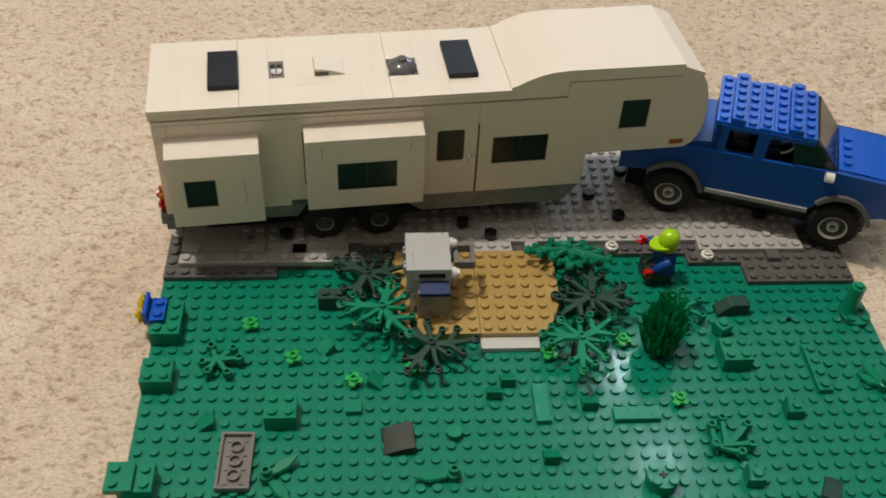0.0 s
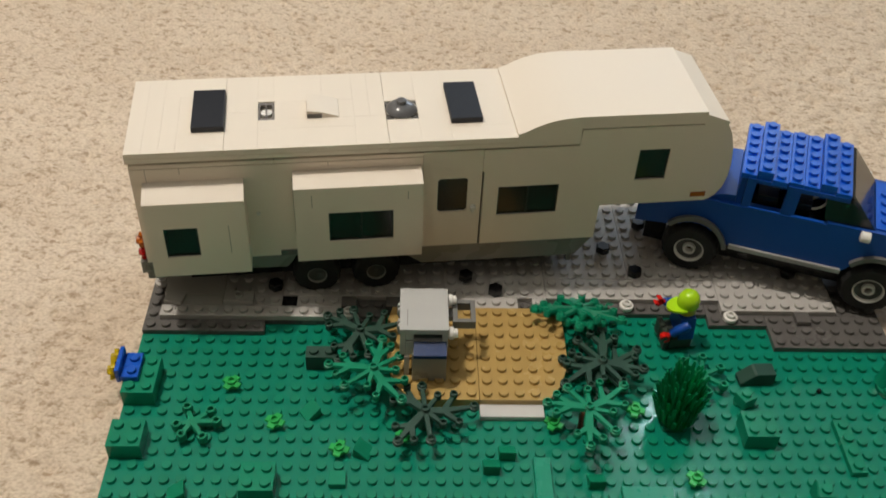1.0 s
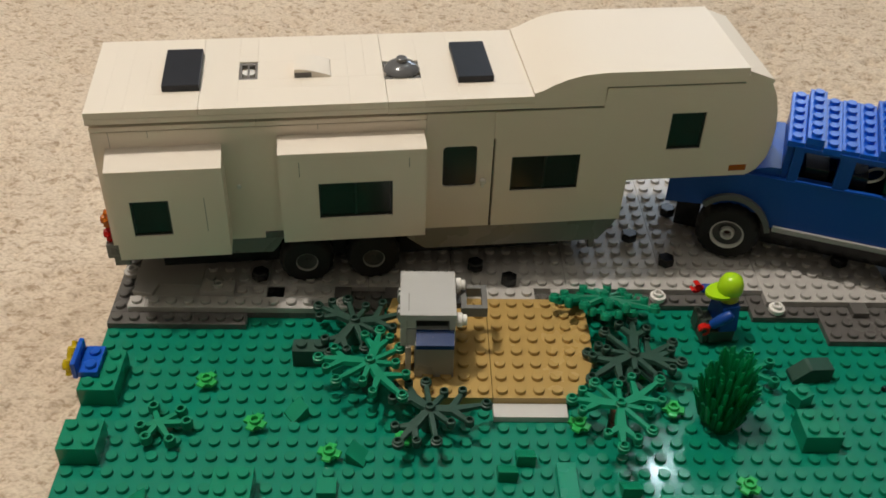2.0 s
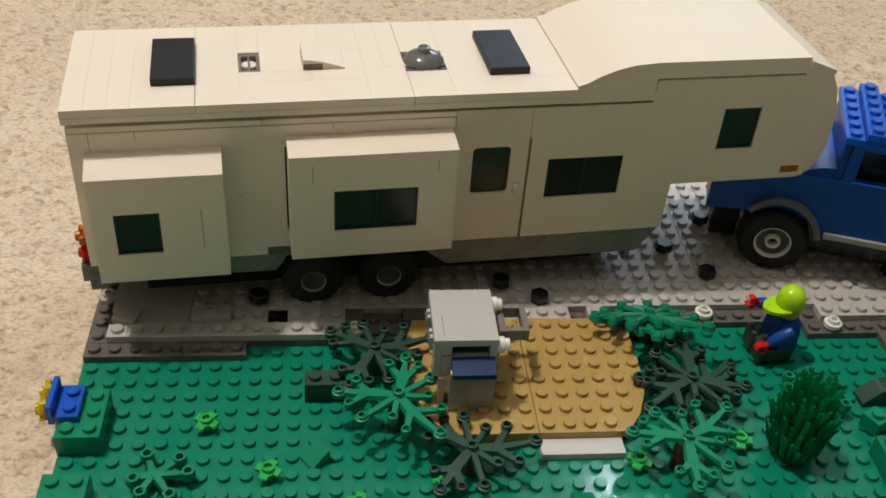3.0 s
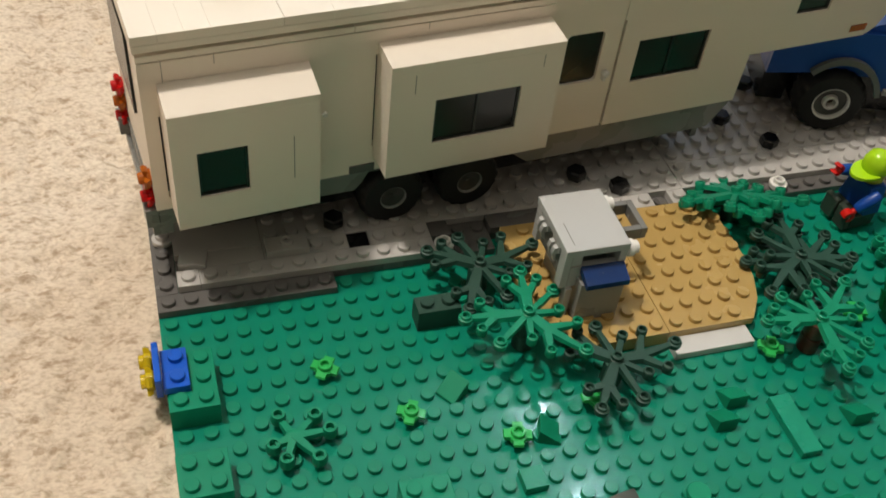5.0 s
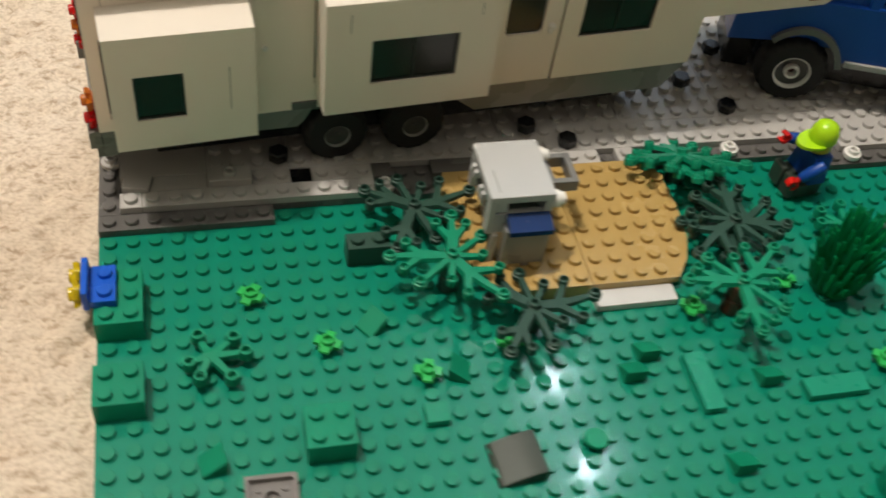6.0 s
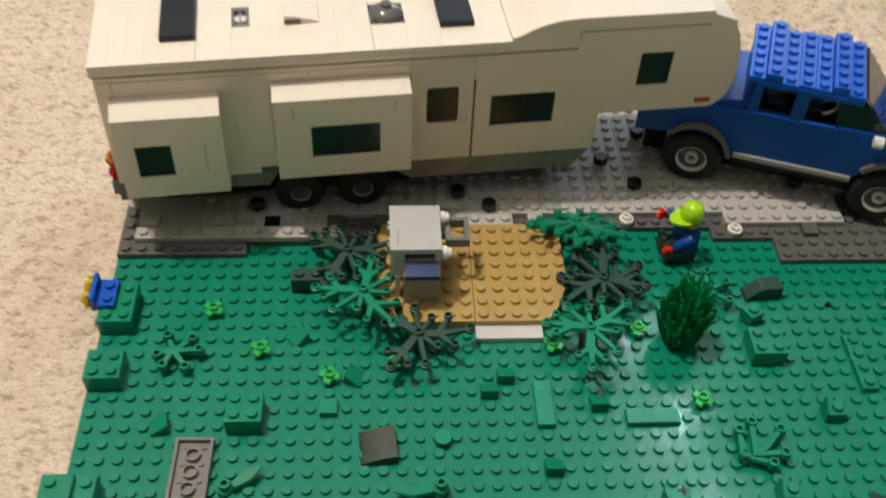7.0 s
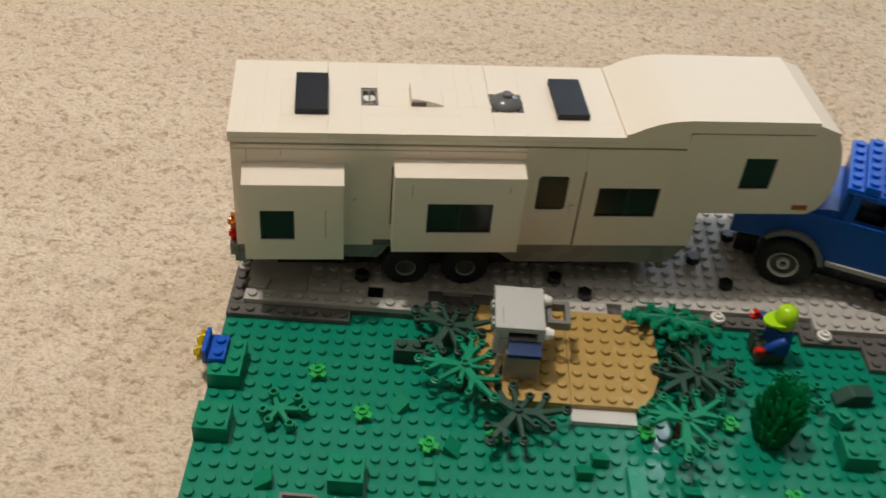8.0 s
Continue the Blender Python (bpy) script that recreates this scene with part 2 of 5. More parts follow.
def panel(bm, outer, holes=(), depth=0.0032, mat=0, m=None):
    """A plate with the outline outer and openings, given in (x, z); its front lies in y = 0 and it reaches depth behind."""
    loops, edges = [], []
    for pts in (outer, *holes):
        vs = [bm.verts.new((x, 0, z)) for x, z in pts]
        loops.append(vs)
        edges += [bm.edges.new((vs[i], vs[(i + 1) % len(vs)])) for i in range(len(vs))]
    r = bmesh.ops.triangle_fill(bm, edges=edges, use_beauty=True, use_dissolve=False)
    faces = [f for f in r["geom"] if isinstance(f, bmesh.types.BMFace)]
    front = {v for f in faces for v in f.verts}
    ex = bmesh.ops.extrude_face_region(bm, geom=faces)
    back = [v for v in ex["geom"] if isinstance(v, bmesh.types.BMVert)]
    for v in back:
        v.co.y += depth
    allv = list(front | set(back))
    fs = list({f for v in allv for f in v.link_faces})
    bmesh.ops.recalc_face_normals(bm, faces=fs)
    for f in fs:
        f.material_index = mat
    if m is not None:
        bmesh.ops.transform(bm, matrix=m, verts=allv)
    return allv


def rounded(x0, x1, z0, z1, r, n=5):
    out = []
    for cx, cz, a0 in ((x1 - r, z1 - r, 0), (x0 + r, z1 - r, 90), (x0 + r, z0 + r, 180), (x1 - r, z0 + r, 270)):
        for i in range(n + 1):
            a = radians(a0 + 90 * i / n)
            out.append((cx + r * math.cos(a), cz + r * math.sin(a)))
    return out


def rect(x0, x1, z0, z1):
    return [(x0, z0), (x1, z0), (x1, z1), (x0, z1)]


def extrude_profile(bm, pts, y0, y1, mat=0, m=None):
    """A solid whose section pts, in (x, z), runs from y0 to y1."""
    a = [bm.verts.new((x, y0, z)) for x, z in pts]
    b = [bm.verts.new((x, y1, z)) for x, z in pts]
    fs = [bm.faces.new(a), bm.faces.new(b[::-1])]
    n = len(pts)
    for i in range(n):
        j = (i + 1) % n
        fs.append(bm.faces.new((a[i], b[i], b[j], a[j])))
    bmesh.ops.recalc_face_normals(bm, faces=fs)
    for f in fs:
        f.material_index = mat
    if m is not None:
        bmesh.ops.transform(bm, matrix=m, verts=a + b)
    return a + b


CLEAR = 0.00006
_cache = {}


def plate_mesh(nu, nv, h, material, studs=True, skip=()):
    """A plate, brick or tile nu by nv studs and h high, its corner at the origin."""
    key = (nu, nv, h, material.name, studs, tuple(skip))
    if key not in _cache:
        bm = bmesh.new()
        box(bm, CLEAR, nu * S - CLEAR, CLEAR, nv * S - CLEAR, 0, h * S, 0.00016)
        if studs:
            for i in range(int(nu)):
                for j in range(int(nv)):
                    if (i, j) not in skip:
                        stud(bm, (i + 0.5) * S, (j + 0.5) * S, h * S)
        _cache[key] = shade(mesh_of("piece", bm, material))
    return _cache[key]


def piece(name, u, v, z, nu, nv, h, material, label, category, group="", studs=True, skip=(), turn=0.0, kind=""):
    ob = new(name, plate_mesh(nu, nv, h, material, studs, skip))
    ob.matrix_world = Matrix.Translation(at(u, v, z)) @ pose(0, 0, 0, 0, 0, turn)
    return tagged(ob, label, category, group, kind)


# ------------------------------------------------------------------ room and carpet
def make_floor():
    x0, x1, y0, y1, step = -0.62, 0.72, -0.32, 0.86, 0.0022
    nx, ny = int((x1 - x0) / step), int((y1 - y0) / step)
    rng = np.random.default_rng(4)

    def smooth(a, k):
        for _ in range(k):
            a = (a + np.roll(a, 1, 0) + np.roll(a, -1, 0) + np.roll(a, 1, 1) + np.roll(a, -1, 1)) / 5
        return a / a.std()
    h = 0.0010 * smooth(rng.standard_normal((ny + 1, nx + 1)), 1) + 0.00125 * smooth(rng.standard_normal((ny + 1, nx + 1)), 8)
    h = np.clip(h, -0.0034, 0.0004)
    h[0, :] = h[-1, :] = 0
    h[:, 0] = h[:, -1] = 0
    xs, ys = np.linspace(x0, x1, nx + 1), np.linspace(y0, y1, ny + 1)
    X, Y = np.meshgrid(xs, ys)
    verts = np.stack([X, Y, h + FLOOR_Z], -1).reshape(-1, 3)
    idx = np.arange((nx + 1) * (ny + 1)).reshape(ny + 1, nx + 1)
    quads = np.stack([idx[:-1, :-1], idx[:-1, 1:], idx[1:, 1:], idx[1:, :-1]], -1).reshape(-1, 4)
    n0 = len(verts)
    far = [(-ROOM, -ROOM), (ROOM, -ROOM), (ROOM, ROOM), (-ROOM, ROOM)]
    near = [(x0, y0), (x1, y0), (x1, y1), (x0, y1)]
    extra = [(x, y, FLOOR_Z) for x, y in far + near]
    faces = [(n0 + i, n0 + (i + 1) % 4, n0 + 4 + (i + 1) % 4, n0 + 4 + i) for i in range(4)]
    me = bpy.data.meshes.new("floor")
    me.from_pydata(verts.tolist() + extra, [], quads.tolist() + faces)
    me.materials.append(CARPET)
    for p in me.polygons:
        p.use_smooth = True
    tagged(new("floor", me), "beige cut pile carpet with brown flecks", "carpet", kind="structure")


FLOOR_Z, ROOM, CEIL = -0.0023, 3.2, 2.45
make_floor()


def make_room():
    t = 0.1
    for name, b in (("wall_north", (-ROOM - t, ROOM + t, ROOM, ROOM + t)), ("wall_south", (-ROOM - t, ROOM + t, -ROOM - t, -ROOM)),
                    ("wall_east", (ROOM, ROOM + t, -ROOM, ROOM)), ("wall_west", (-ROOM - t, -ROOM, -ROOM, ROOM))):
        bm = bmesh.new()
        if name == "wall_north":
            panel(bm, rect(b[0], b[1], FLOOR_Z, CEIL), [rect(0.7, 1.9, 0.9, 2.1)], t, m=Matrix.Translation((0, ROOM, 0)))
        else:
            box(bm, *b, FLOOR_Z, CEIL)
        tagged(new(name, mesh_of(name, bm, WALLPAINT)), "plain cream painted room wall", "wall", kind="structure")
    bm = bmesh.new()
    box(bm, -ROOM - t, ROOM + t, -ROOM - t, ROOM + t, CEIL, CEIL + t)
    tagged(new("ceiling", mesh_of("ceiling", bm, CEILPAINT)), "plain white painted ceiling", "ceiling", kind="structure")


def make_window():
    """The window that lets in the evening's light."""
    root = empty("window_1", Matrix.Translation((1.3, ROOM, 0.9)), "white framed room window", "window", kind="structure")
    bm = bmesh.new()
    for b in ((-0.6, 0.6, 0.0, 0.05), (-0.6, 0.6, 1.15, 1.2), (-0.6, -0.55, 0.05, 1.15), (0.55, 0.6, 0.05, 1.15), (-0.025, 0.025, 0.05, 1.15)):
        box(bm, b[0], b[1], 0.02, 0.06, b[2], b[3], 0.003)
    part("window_frame", bm, CEILPAINT, root)
    bm = bmesh.new()
    box(bm, -0.66, 0.66, -0.06, 0.0, -0.04, -0.002, 0.004)
    part("window_sill", bm, CEILPAINT, root)


make_room()
make_window()

# ------------------------------------------------------------------ baseplate
def make_baseplate():
    th = 0.0018
    root = empty("baseplate", Matrix.Translation((0, 0, 0)), "large glossy green studded toy baseplate lying on carpet", "baseplate")
    n = 14
    ring = [(math.cos(2 * math.pi * i / n), math.sin(2 * math.pi * i / n)) for i in range(n)]
    bm = bmesh.new()
    lathe(bm, STUD, None, n)
    one = shade(mesh_of("stud", bm, STUD_GREEN))
    verts, faces = [], []
    for i in range(50):
        for j in range(15, 52):
            if 16 <= i < 26 and j >= 44:
                continue
            c = at(i + 0.5, j + 0.5)
            if 3 <= i < 33 and 34 <= j < 44:
                part_mesh("stud", one, root, Matrix.Translation(c))
                continue
            k = len(verts)
            for r, h in STUD:
                verts += [(c.x + r * x, c.y + r * y, h) for x, y in ring]
            for a in range(len(STUD) - 1):
                for q in range(n):
                    w = (q + 1) % n
                    faces.append((k + a * n + q, k + a * n + w, k + (a + 1) * n + w, k + (a + 1) * n + q))
            faces.append(tuple(k + (len(STUD) - 1) * n + q for q in range(n)))
    me = bpy.data.meshes.new("stud_field")
    me.from_pydata(verts, [], faces)
    me.materials.append(STUD_GREEN)
    shade(me)
    rest = new("stud_field", me)
    rest.parent = root
    rest["kind"] = "stuff"
    # sheet with softly rounded corners and rim
    verts, faces = [], []
    lo, hi, r = at(0, 15), at(50, 65), 0.003
    outline = rounded(lo.x, hi.x, lo.y, hi.y, r, 4)
    for z, ins in ((-th, 0), (-0.0002, 0), (0.0, 0.0002)):
        for x, y in outline:
            verts.append((x + (ins if x < 0 else -ins), y + (ins if y < -0.1 else -ins), z))
    m = len(outline)
    for a in range(2):
        for q in range(m):
            w = (q + 1) % m
            faces.append((a * m + q, a * m + w, (a + 1) * m + w, (a + 1) * m + q))
    faces.append(tuple(2 * m + q for q in range(m)))
    faces.append(tuple(q for q in reversed(range(m))))
    me = bpy.data.meshes.new("sheet")
    me.from_pydata(verts, [], faces)
    me.materials.append(BASE_GREEN)
    shade(me)
    new("sheet", me).parent = root


make_baseplate()

# ------------------------------------------------------------------ road
LGRAYD = plastic("worn_gray_plastic", (0.20, 0.185, 0.175), 0.3)
DG = "dark gray studded toy plate beside the road"
LG = "light gray studded toy plate forming the road"


def dplate(u, v, nu, nv, **k):
    return piece("kerb_plate", u, v, 0, nu, nv, PL, DGRAY, DG, "toy plate", "kerb plates", **k)


def lplate(u, v, nu, nv, **k):
    return piece("road_plate", u, v, PL, nu, nv, PL, LGRAY, LG, "toy plate", "road plates", **k)


dplate(0, 50, 8, 1)
dplate(0, 51, 1, 4)
dplate(0, 55, 1, 10)
dplate(1, 51, 13, 4, studs=False)
dplate(14, 51, 2, 4)
dplate(1, 55, 24, 10, studs=False)
dplate(16, 52, 12, 3, skip=[(i, j) for i in range(12) for j in range(3) if (i, j) != (9, 0)])
dplate(25, 55, 13, 10, studs=False)
dplate(28, 52, 10, 3)
dplate(38, 51, 4, 4)
dplate(42, 49, 8, 3)
dplate(42, 52, 8, 3)
dplate(38, 55, 12, 10, studs=False)

lplate(1, 51, 1, 1)
lplate(2, 51, 11, 1)
lplate(2, 52, 3, 1, studs=False)
lplate(5, 52, 4, 1, skip=[(0, 0), (1, 0)])
lplate(10, 52, 3, 1)
lplate(1, 53, 4, 4, studs=False)
lplate(5, 53, 4, 4)
lplate(1, 57, 8, 8)
lplate(9, 53, 6, 4)
lplate(15, 53, 5, 4)
lplate(9, 57, 12, 8)
lplate(20, 52, 5, 1)
lplate(26, 52, 1, 1)
lplate(20, 53, 7, 4, skip=[(3, 0)])
lplate(27, 53, 12, 2)
lplate(27, 55, 6, 10)
lplate(33, 55, 6, 10, skip=[(0, 0)])
lplate(21, 57, 6, 8)
lplate(39, 52, 8, 4)
lplate(39, 56, 8, 9)

for u, v in ((9, 52),):
    piece("road_tile", u, v, PL, 1, 1, PL * 0.8, BLACK, "small black tile set in the gray road", "toy tile", "black road tiles", studs=False)
piece("road_tile", 13, 52, PL, 1, 1, PL, DGRAY, "smooth dark gray tile in the road", "toy tile", "dark road tiles", studs=False)
piece("road_tile", 16, 52, PL, 4, 1, PL, DGRAY, "smooth dark gray tile in the road", "toy tile", "dark road tiles", studs=False)
piece("road_tile", 44, 51, PL, 1, 1, PL, DGRAY, "smooth dark gray tile on the kerb", "toy tile", "dark road tiles", studs=False)
bm = bmesh.new()
box(bm, CLEAR, 2 * S - CLEAR, CLEAR, S - CLEAR, 0, PL * S, 0.00016)
lathe(bm, RING, Matrix.Translation((S, 0.5 * S, PL * S)), 16, close=False)
ob = new("jumper_plate", shade(mesh_of("jumper_plate", bm, LGRAY)))
ob.matrix_world = Matrix.Translation(at(5.1, 52, 2 * PL))
tagged(ob, "light gray plate with one middle stud on the road", "toy plate")


def round_plate(name, u, v, z, material, label, category, group="", h=PL, ringed=True, r=0.0039, turn=0.0):
    """A small round plate with a hollow or a plain stud."""
    bm = bmesh.new()
    lathe(bm, [(0.0028, 0), (r, h * S * 0.4), (r, h * S - 0.0002), (r - 0.0002, h * S)], None, 20)
    if ringed:
        lathe(bm, RING, Matrix.Translation((0, 0, h * S)), 16, close=False)
    ob = new(name, shade(mesh_of(name, bm, material)))
    ob.matrix_world = Matrix.Translation(at(u, v, z)) @ pose(0, 0, 0, 0, 0, turn)
    return tagged(ob, label, category, group)


def hex_peg(u, v, z):
    bm = bmesh.new()
    lathe(bm, [(0.0038, 0), (0.0042, 0.0006), (0.0042, 0.0040), (0.0036, 0.0046)], None, 6)
    ob = new("road_peg", shade(mesh_of("road_peg", bm, BLACK)))
    ob.matrix_world = Matrix.Translation(at(u, v, z)) @ pose(0, 0, 0, 0, 0, 22)
    return tagged(ob, "six-sided black plastic peg on the gray road", "toy peg", "black road pegs")


hex_peg(23.5, 53.5, 2 * PL)
for u, v in ((8.5, 53.5), (33.5, 55.5), (21.5, 54.6), (31.5, 57.7), (34.5, 60.5), (44.4, 55.4)):
    hex_peg(u, v, 2 * PL + (0.21 if (u, v) != (33.5, 55.5) else 0))
for u, v in ((32.5, 52.5), (39.5, 51.5), (13.5, 51.5)):
    round_plate("marker_light", u, v, PL, PUREWHITE, "small white round plate with a hollow stud on the kerb", "round plate", "white kerb markers")
round_plate("marker_light", 0.6, 54.3, PL, LGRAY, "small gray round plate with a hollow stud", "round plate")
bm = bmesh.new()
box(bm, 0, 1.25 * S, 0, S - CLEAR, 0, 0.0052, 0.0002)
ob = new("kerb_slope", shade(mesh_of("kerb_slope", bm, LGRAY)))
ob.matrix_world = Matrix.Translation(at(1.1, 52.15, PL)) @ pose(0, 0, 0, 0, 0, -12)
tagged(ob, "small gray tile block at the road end", "toy slope")

# ------------------------------------------------------------------ tan patio
def make_patio():
    # two halves, mirror images, each with a clipped and rounded outer side
    pts = [(0, 0), (4.3, 0), (5.1, 1.1), (5.6, 2.4), (5.8, 3.6), (5.85, 5.2), (5.8, 6.8), (5.5, 8), (0, 8)]
    for side in (1, -1):
        bm = bmesh.new()
        vs = extrude_profile(bm, [(side * (x * S + 0.00016), y * S) for x, y in pts], 0, PL * S)
        bmesh.ops.transform(bm, matrix=Matrix(((1, 0, 0, 0), (0, 0, 1, 0), (0, 1, 0, 0), (0, 0, 0, 1))), verts=vs)
        bmesh.ops.recalc_face_normals(bm, faces=list(bm.faces))
        for i in range(6):
            for j in range(8):
                x, y = i + 0.5, j + 0.5
                edge = np.interp(y, [0, 1.1, 2.4, 3.6, 5.2, 6.8, 8], [4.3, 5.1, 5.6, 5.8, 5.85, 5.8, 5.5])
                if x + 0.25 < edge:
                    stud(bm, side * x * S, y * S, PL * S)
        ob = new("patio_plate", shade(mesh_of("patio_plate", bm, TAN)))
        ob.matrix_world = Matrix.Translation(at(22, 44, PL))
        tagged(ob, "tan studded toy plate with a rounded side", "toy plate", "patio plates")
    piece("patio_underlay", 18, 44, 0, 4, 8, PL, TAN, "tan plate under the patio", "toy plate", "patio underlays", studs=False)
    piece("patio_underlay", 22, 44, 0, 4, 8, PL, TAN, "tan plate under the patio", "toy plate", "patio underlays", studs=False)
    piece("doorstep_tile", 22, 43, 0, 4, 1, PL, STEPGRAY, "smooth pale gray tile in front of the tan patio", "toy tile", studs=False)


make_patio()

# ------------------------------------------------------------------ green bricks on the baseplate
GB = "glossy green toy brick pressed on the baseplate"
piece("toy_brick", 0, 44, 0, 2, 3, BR, GREEN, "green toy brick carrying a blue bracket", "toy brick")
piece("toy_brick", 0, 40, 0, 2, 2, BR, GREEN, GB, "toy brick", "green bricks")
piece("toy_brick", 8, 37, 0, 2, 2, BR, GREEN, GB, "toy brick", "green bricks")
piece("toy_brick", 38, 41, 0, 2, 2, BR, GREEN, GB, "toy brick", "green bricks")
piece("toy_brick", 0, 32, 0, 2, 2, BR, GREEN, GB, "toy brick", "green bricks")
piece("toy_plate", -0.65, 31.85, BR + 0.0, 1.6, 2, PL, GREEN, "green plate overhanging a brick at the baseplate edge", "toy plate")
piece("toy_brick", 11, 47, 0, 2, 1, BR, DKGREEN, "dark green toy brick beside the leaves", "toy brick")
def finned_brick(u, v):
    """A one stud brick with a pointed fin along one side."""
    bm = bmesh.new()
    box(bm, CLEAR, S - CLEAR, CLEAR, S - CLEAR, 0, 2 * PL * S, 0.00016)
    stud(bm, 0.55 * S, 0.5 * S, 2 * PL * S)
    vs = extrude_profile(bm, [(0.0004, 0.0), (S - 0.0002, 0.0), (S - 0.0002, 0.0100), (S - 0.0012, 0.0102), (0.0004, 0.0062)], -0.0009, 0.0)
    bmesh.ops.transform(bm, matrix=pose(0, 0, 0, 0, 0, 90) @ Matrix.Diagonal((1, -1, 1, 1)), verts=vs)
    bmesh.ops.recalc_face_normals(bm, faces=list(bm.faces))
    ob = new("toy_brick", shade(mesh_of("toy_brick", bm, GREEN)))
    ob.matrix_world = Matrix.Translation(at(u, v, 0))
    return tagged(ob, "single green toy brick with a pointed side fin", "toy brick", "finned green bricks")


finned_brick(41.3, 37)
finned_brick(37.3, 32)
piece("toy_brick", 38.6, 43.75, 0.21, 1, 1, 2 * PL, GREEN, "single green toy stud brick", "toy brick", "single green bricks", turn=28)
piece("toy_plate", 44, 39, 0.0, 1, 4, PL, GREEN, "narrow green plate pressed on the baseplate", "toy plate")
piece("toy_plate", 13, 38, 0, 1, 1, PL, GREEN, "single small green plate", "toy plate", studs=False)
piece("toy_tile", 25, 37, 0, 1, 3, PL, TILEGREEN, "smooth green tile lying on the baseplate", "toy tile", "green tiles", studs=False)
piece("toy_tile", 30, 37, 0, 3, 1, PL, TILEGREEN, "smooth green tile lying on the baseplate", "toy tile", "green tiles", studs=False)
piece("toy_plate", 22, 30, 0, 4, 2, PL, GREEN, "green plate pressed on the baseplate", "toy plate")


def cheese(u, v, turn=0, front=0.0012, back=0.0064, material=None, label="small green sloped toy piece on the baseplate"):
    """A one stud slope."""
    key = ("cheese", (material or DEEPGREEN).name, front)
    if key not in _cache:
        bm = bmesh.new()
        h = S / 2 - CLEAR
        vs = extrude_profile(bm, [(-h, 0), (h, 0), (h, back), (-h, front)], -h, h, m=pose(0, 0, 0, 0, 0, -90))
        bmesh.ops.bevel(bm, geom=list(bm.edges), offset=0.00015, segments=1, affect="EDGES")
        _cache[key] = shade(mesh_of("slope", bm, material or DEEPGREEN), 5)
    ob = new("toy_slope", _cache[key])
    ob.matrix_world = Matrix.Translation(at(u, v, 0)) @ pose(0, 0, 0, 0, 0, turn)
    return tagged(ob, label, "toy slope", "green slopes")


cheese(4.4, 37.5, 100)
cheese(11.55, 43.4, 125)
for u, v in ((22.5, 39.5), (23.5, 40.5), (28.6, 38.5), (25.6, 34.5)):
    cheese(u, v, 0)


def curved_slope(u, v, turn, nu, nv, h, material, label, tilt=0.0, z=0.0):
    bm = bmesh.new()
    n = 8
    pts = [(0, 0), (nu * S, 0)]
    for i in range(n + 1):
        a = radians(90 * i / n)
        pts.append((nu * S * (1 - i / n), h * S * (0.28 + 0.72 * math.sin(a))))
    extrude_profile(bm, pts, 0, nv * S)
    bmesh.ops.bevel(bm, geom=[e for e in bm.edges if e.calc_face_angle(0) > 0.6], offset=0.0002, segments=1, affect="EDGES")
    ob = new("toy_slope", shade(mesh_of("toy_slope", bm, material)))
    ob.matrix_world = Matrix.Translation(at(u, v, z)) @ pose(0, 0, 0, tilt, 0, turn)
    return tagged(ob, label, "toy slope")


curved_slope(17.15, 37.0, 185, 2, 2, 0.65, OLIVE, "dark olive curved toy slope lying on the baseplate")
bm = bmesh.new()
extrude_profile(bm, [(x * S, z * S) for x, z in ((0, 0), (2.25, 0), (2.25, 1.0), (1.0, 1.05), (0.85, 1.0), (0, 0.25))], 0, S)
bmesh.ops.bevel(bm, geom=list(bm.edges), offset=0.0002, segments=1, affect="EDGES")
ob = new("toy_slope", shade(mesh_of("toy_slope", bm, DKGREEN), 5))
ob.matrix_world = Matrix.Translation(at(38.95, 45.9, 0)) @ pose(0, 0, 0, 0, 0, 5)
tagged(ob, "dark green toy slope with a flat top on the baseplate", "toy slope")
curved_slope(42.2, 30.4, 60, 2, 1, 0.8, DKGREEN, "dark green toy slope fragment on the baseplate")
cheese(14.95, 40.5, 250)
round_plate("toy_round_tile", 19.75, 36.3, 0.21, LEAFGREEN, "small round green tile", "round plate", ringed=False, h=0.3)


def inverted_plate():
    """A two by four plate lying upside down: rim, tubes and small dimples show."""
    bm = bmesh.new()
    w, l, h, t = 2 * S, 4 * S, PL * S, 0.0013
    box(bm, 0, w, 0, l, 0, 0.001, 0.0001)
    box(bm, 0, w, 0, t, 0.001, h); box(bm, 0, w, l - t, l, 0.001, h)
    box(bm, 0, t, t, l - t, 0.001, h); box(bm, w - t, w, t, l - t, 0.001, h)
    for j in (1, 2, 3):
        lathe(bm, [(0.0024, 0.001), (0.00325, 0.001), (0.00325, h - 0.0001), (0.0024, h - 0.0001), (0.0024, 0.001)], Matrix.Translation((S, j * S, 0)), 20, close=False)
    for i in range(2):
        for j in range(4):
            lathe(bm, [(0.0012, 0.001), (0.0012, 0.0018), (0, 0.0018)], Matrix.Translation(((i + 0.5) * S, (j + 0.5) * S, 0)), 10)
    ob = new("toy_plate", shade(mesh_of("toy_plate", bm, LGRAYD)))
    ob.matrix_world = Matrix.Translation(at(5.42, 32.5, 0.22)) @ pose(0, 0, 0, 0, 0, -1.5)
    tagged(ob, "gray plate lying upside down, hollow side showing", "toy plate")


inverted_plate()


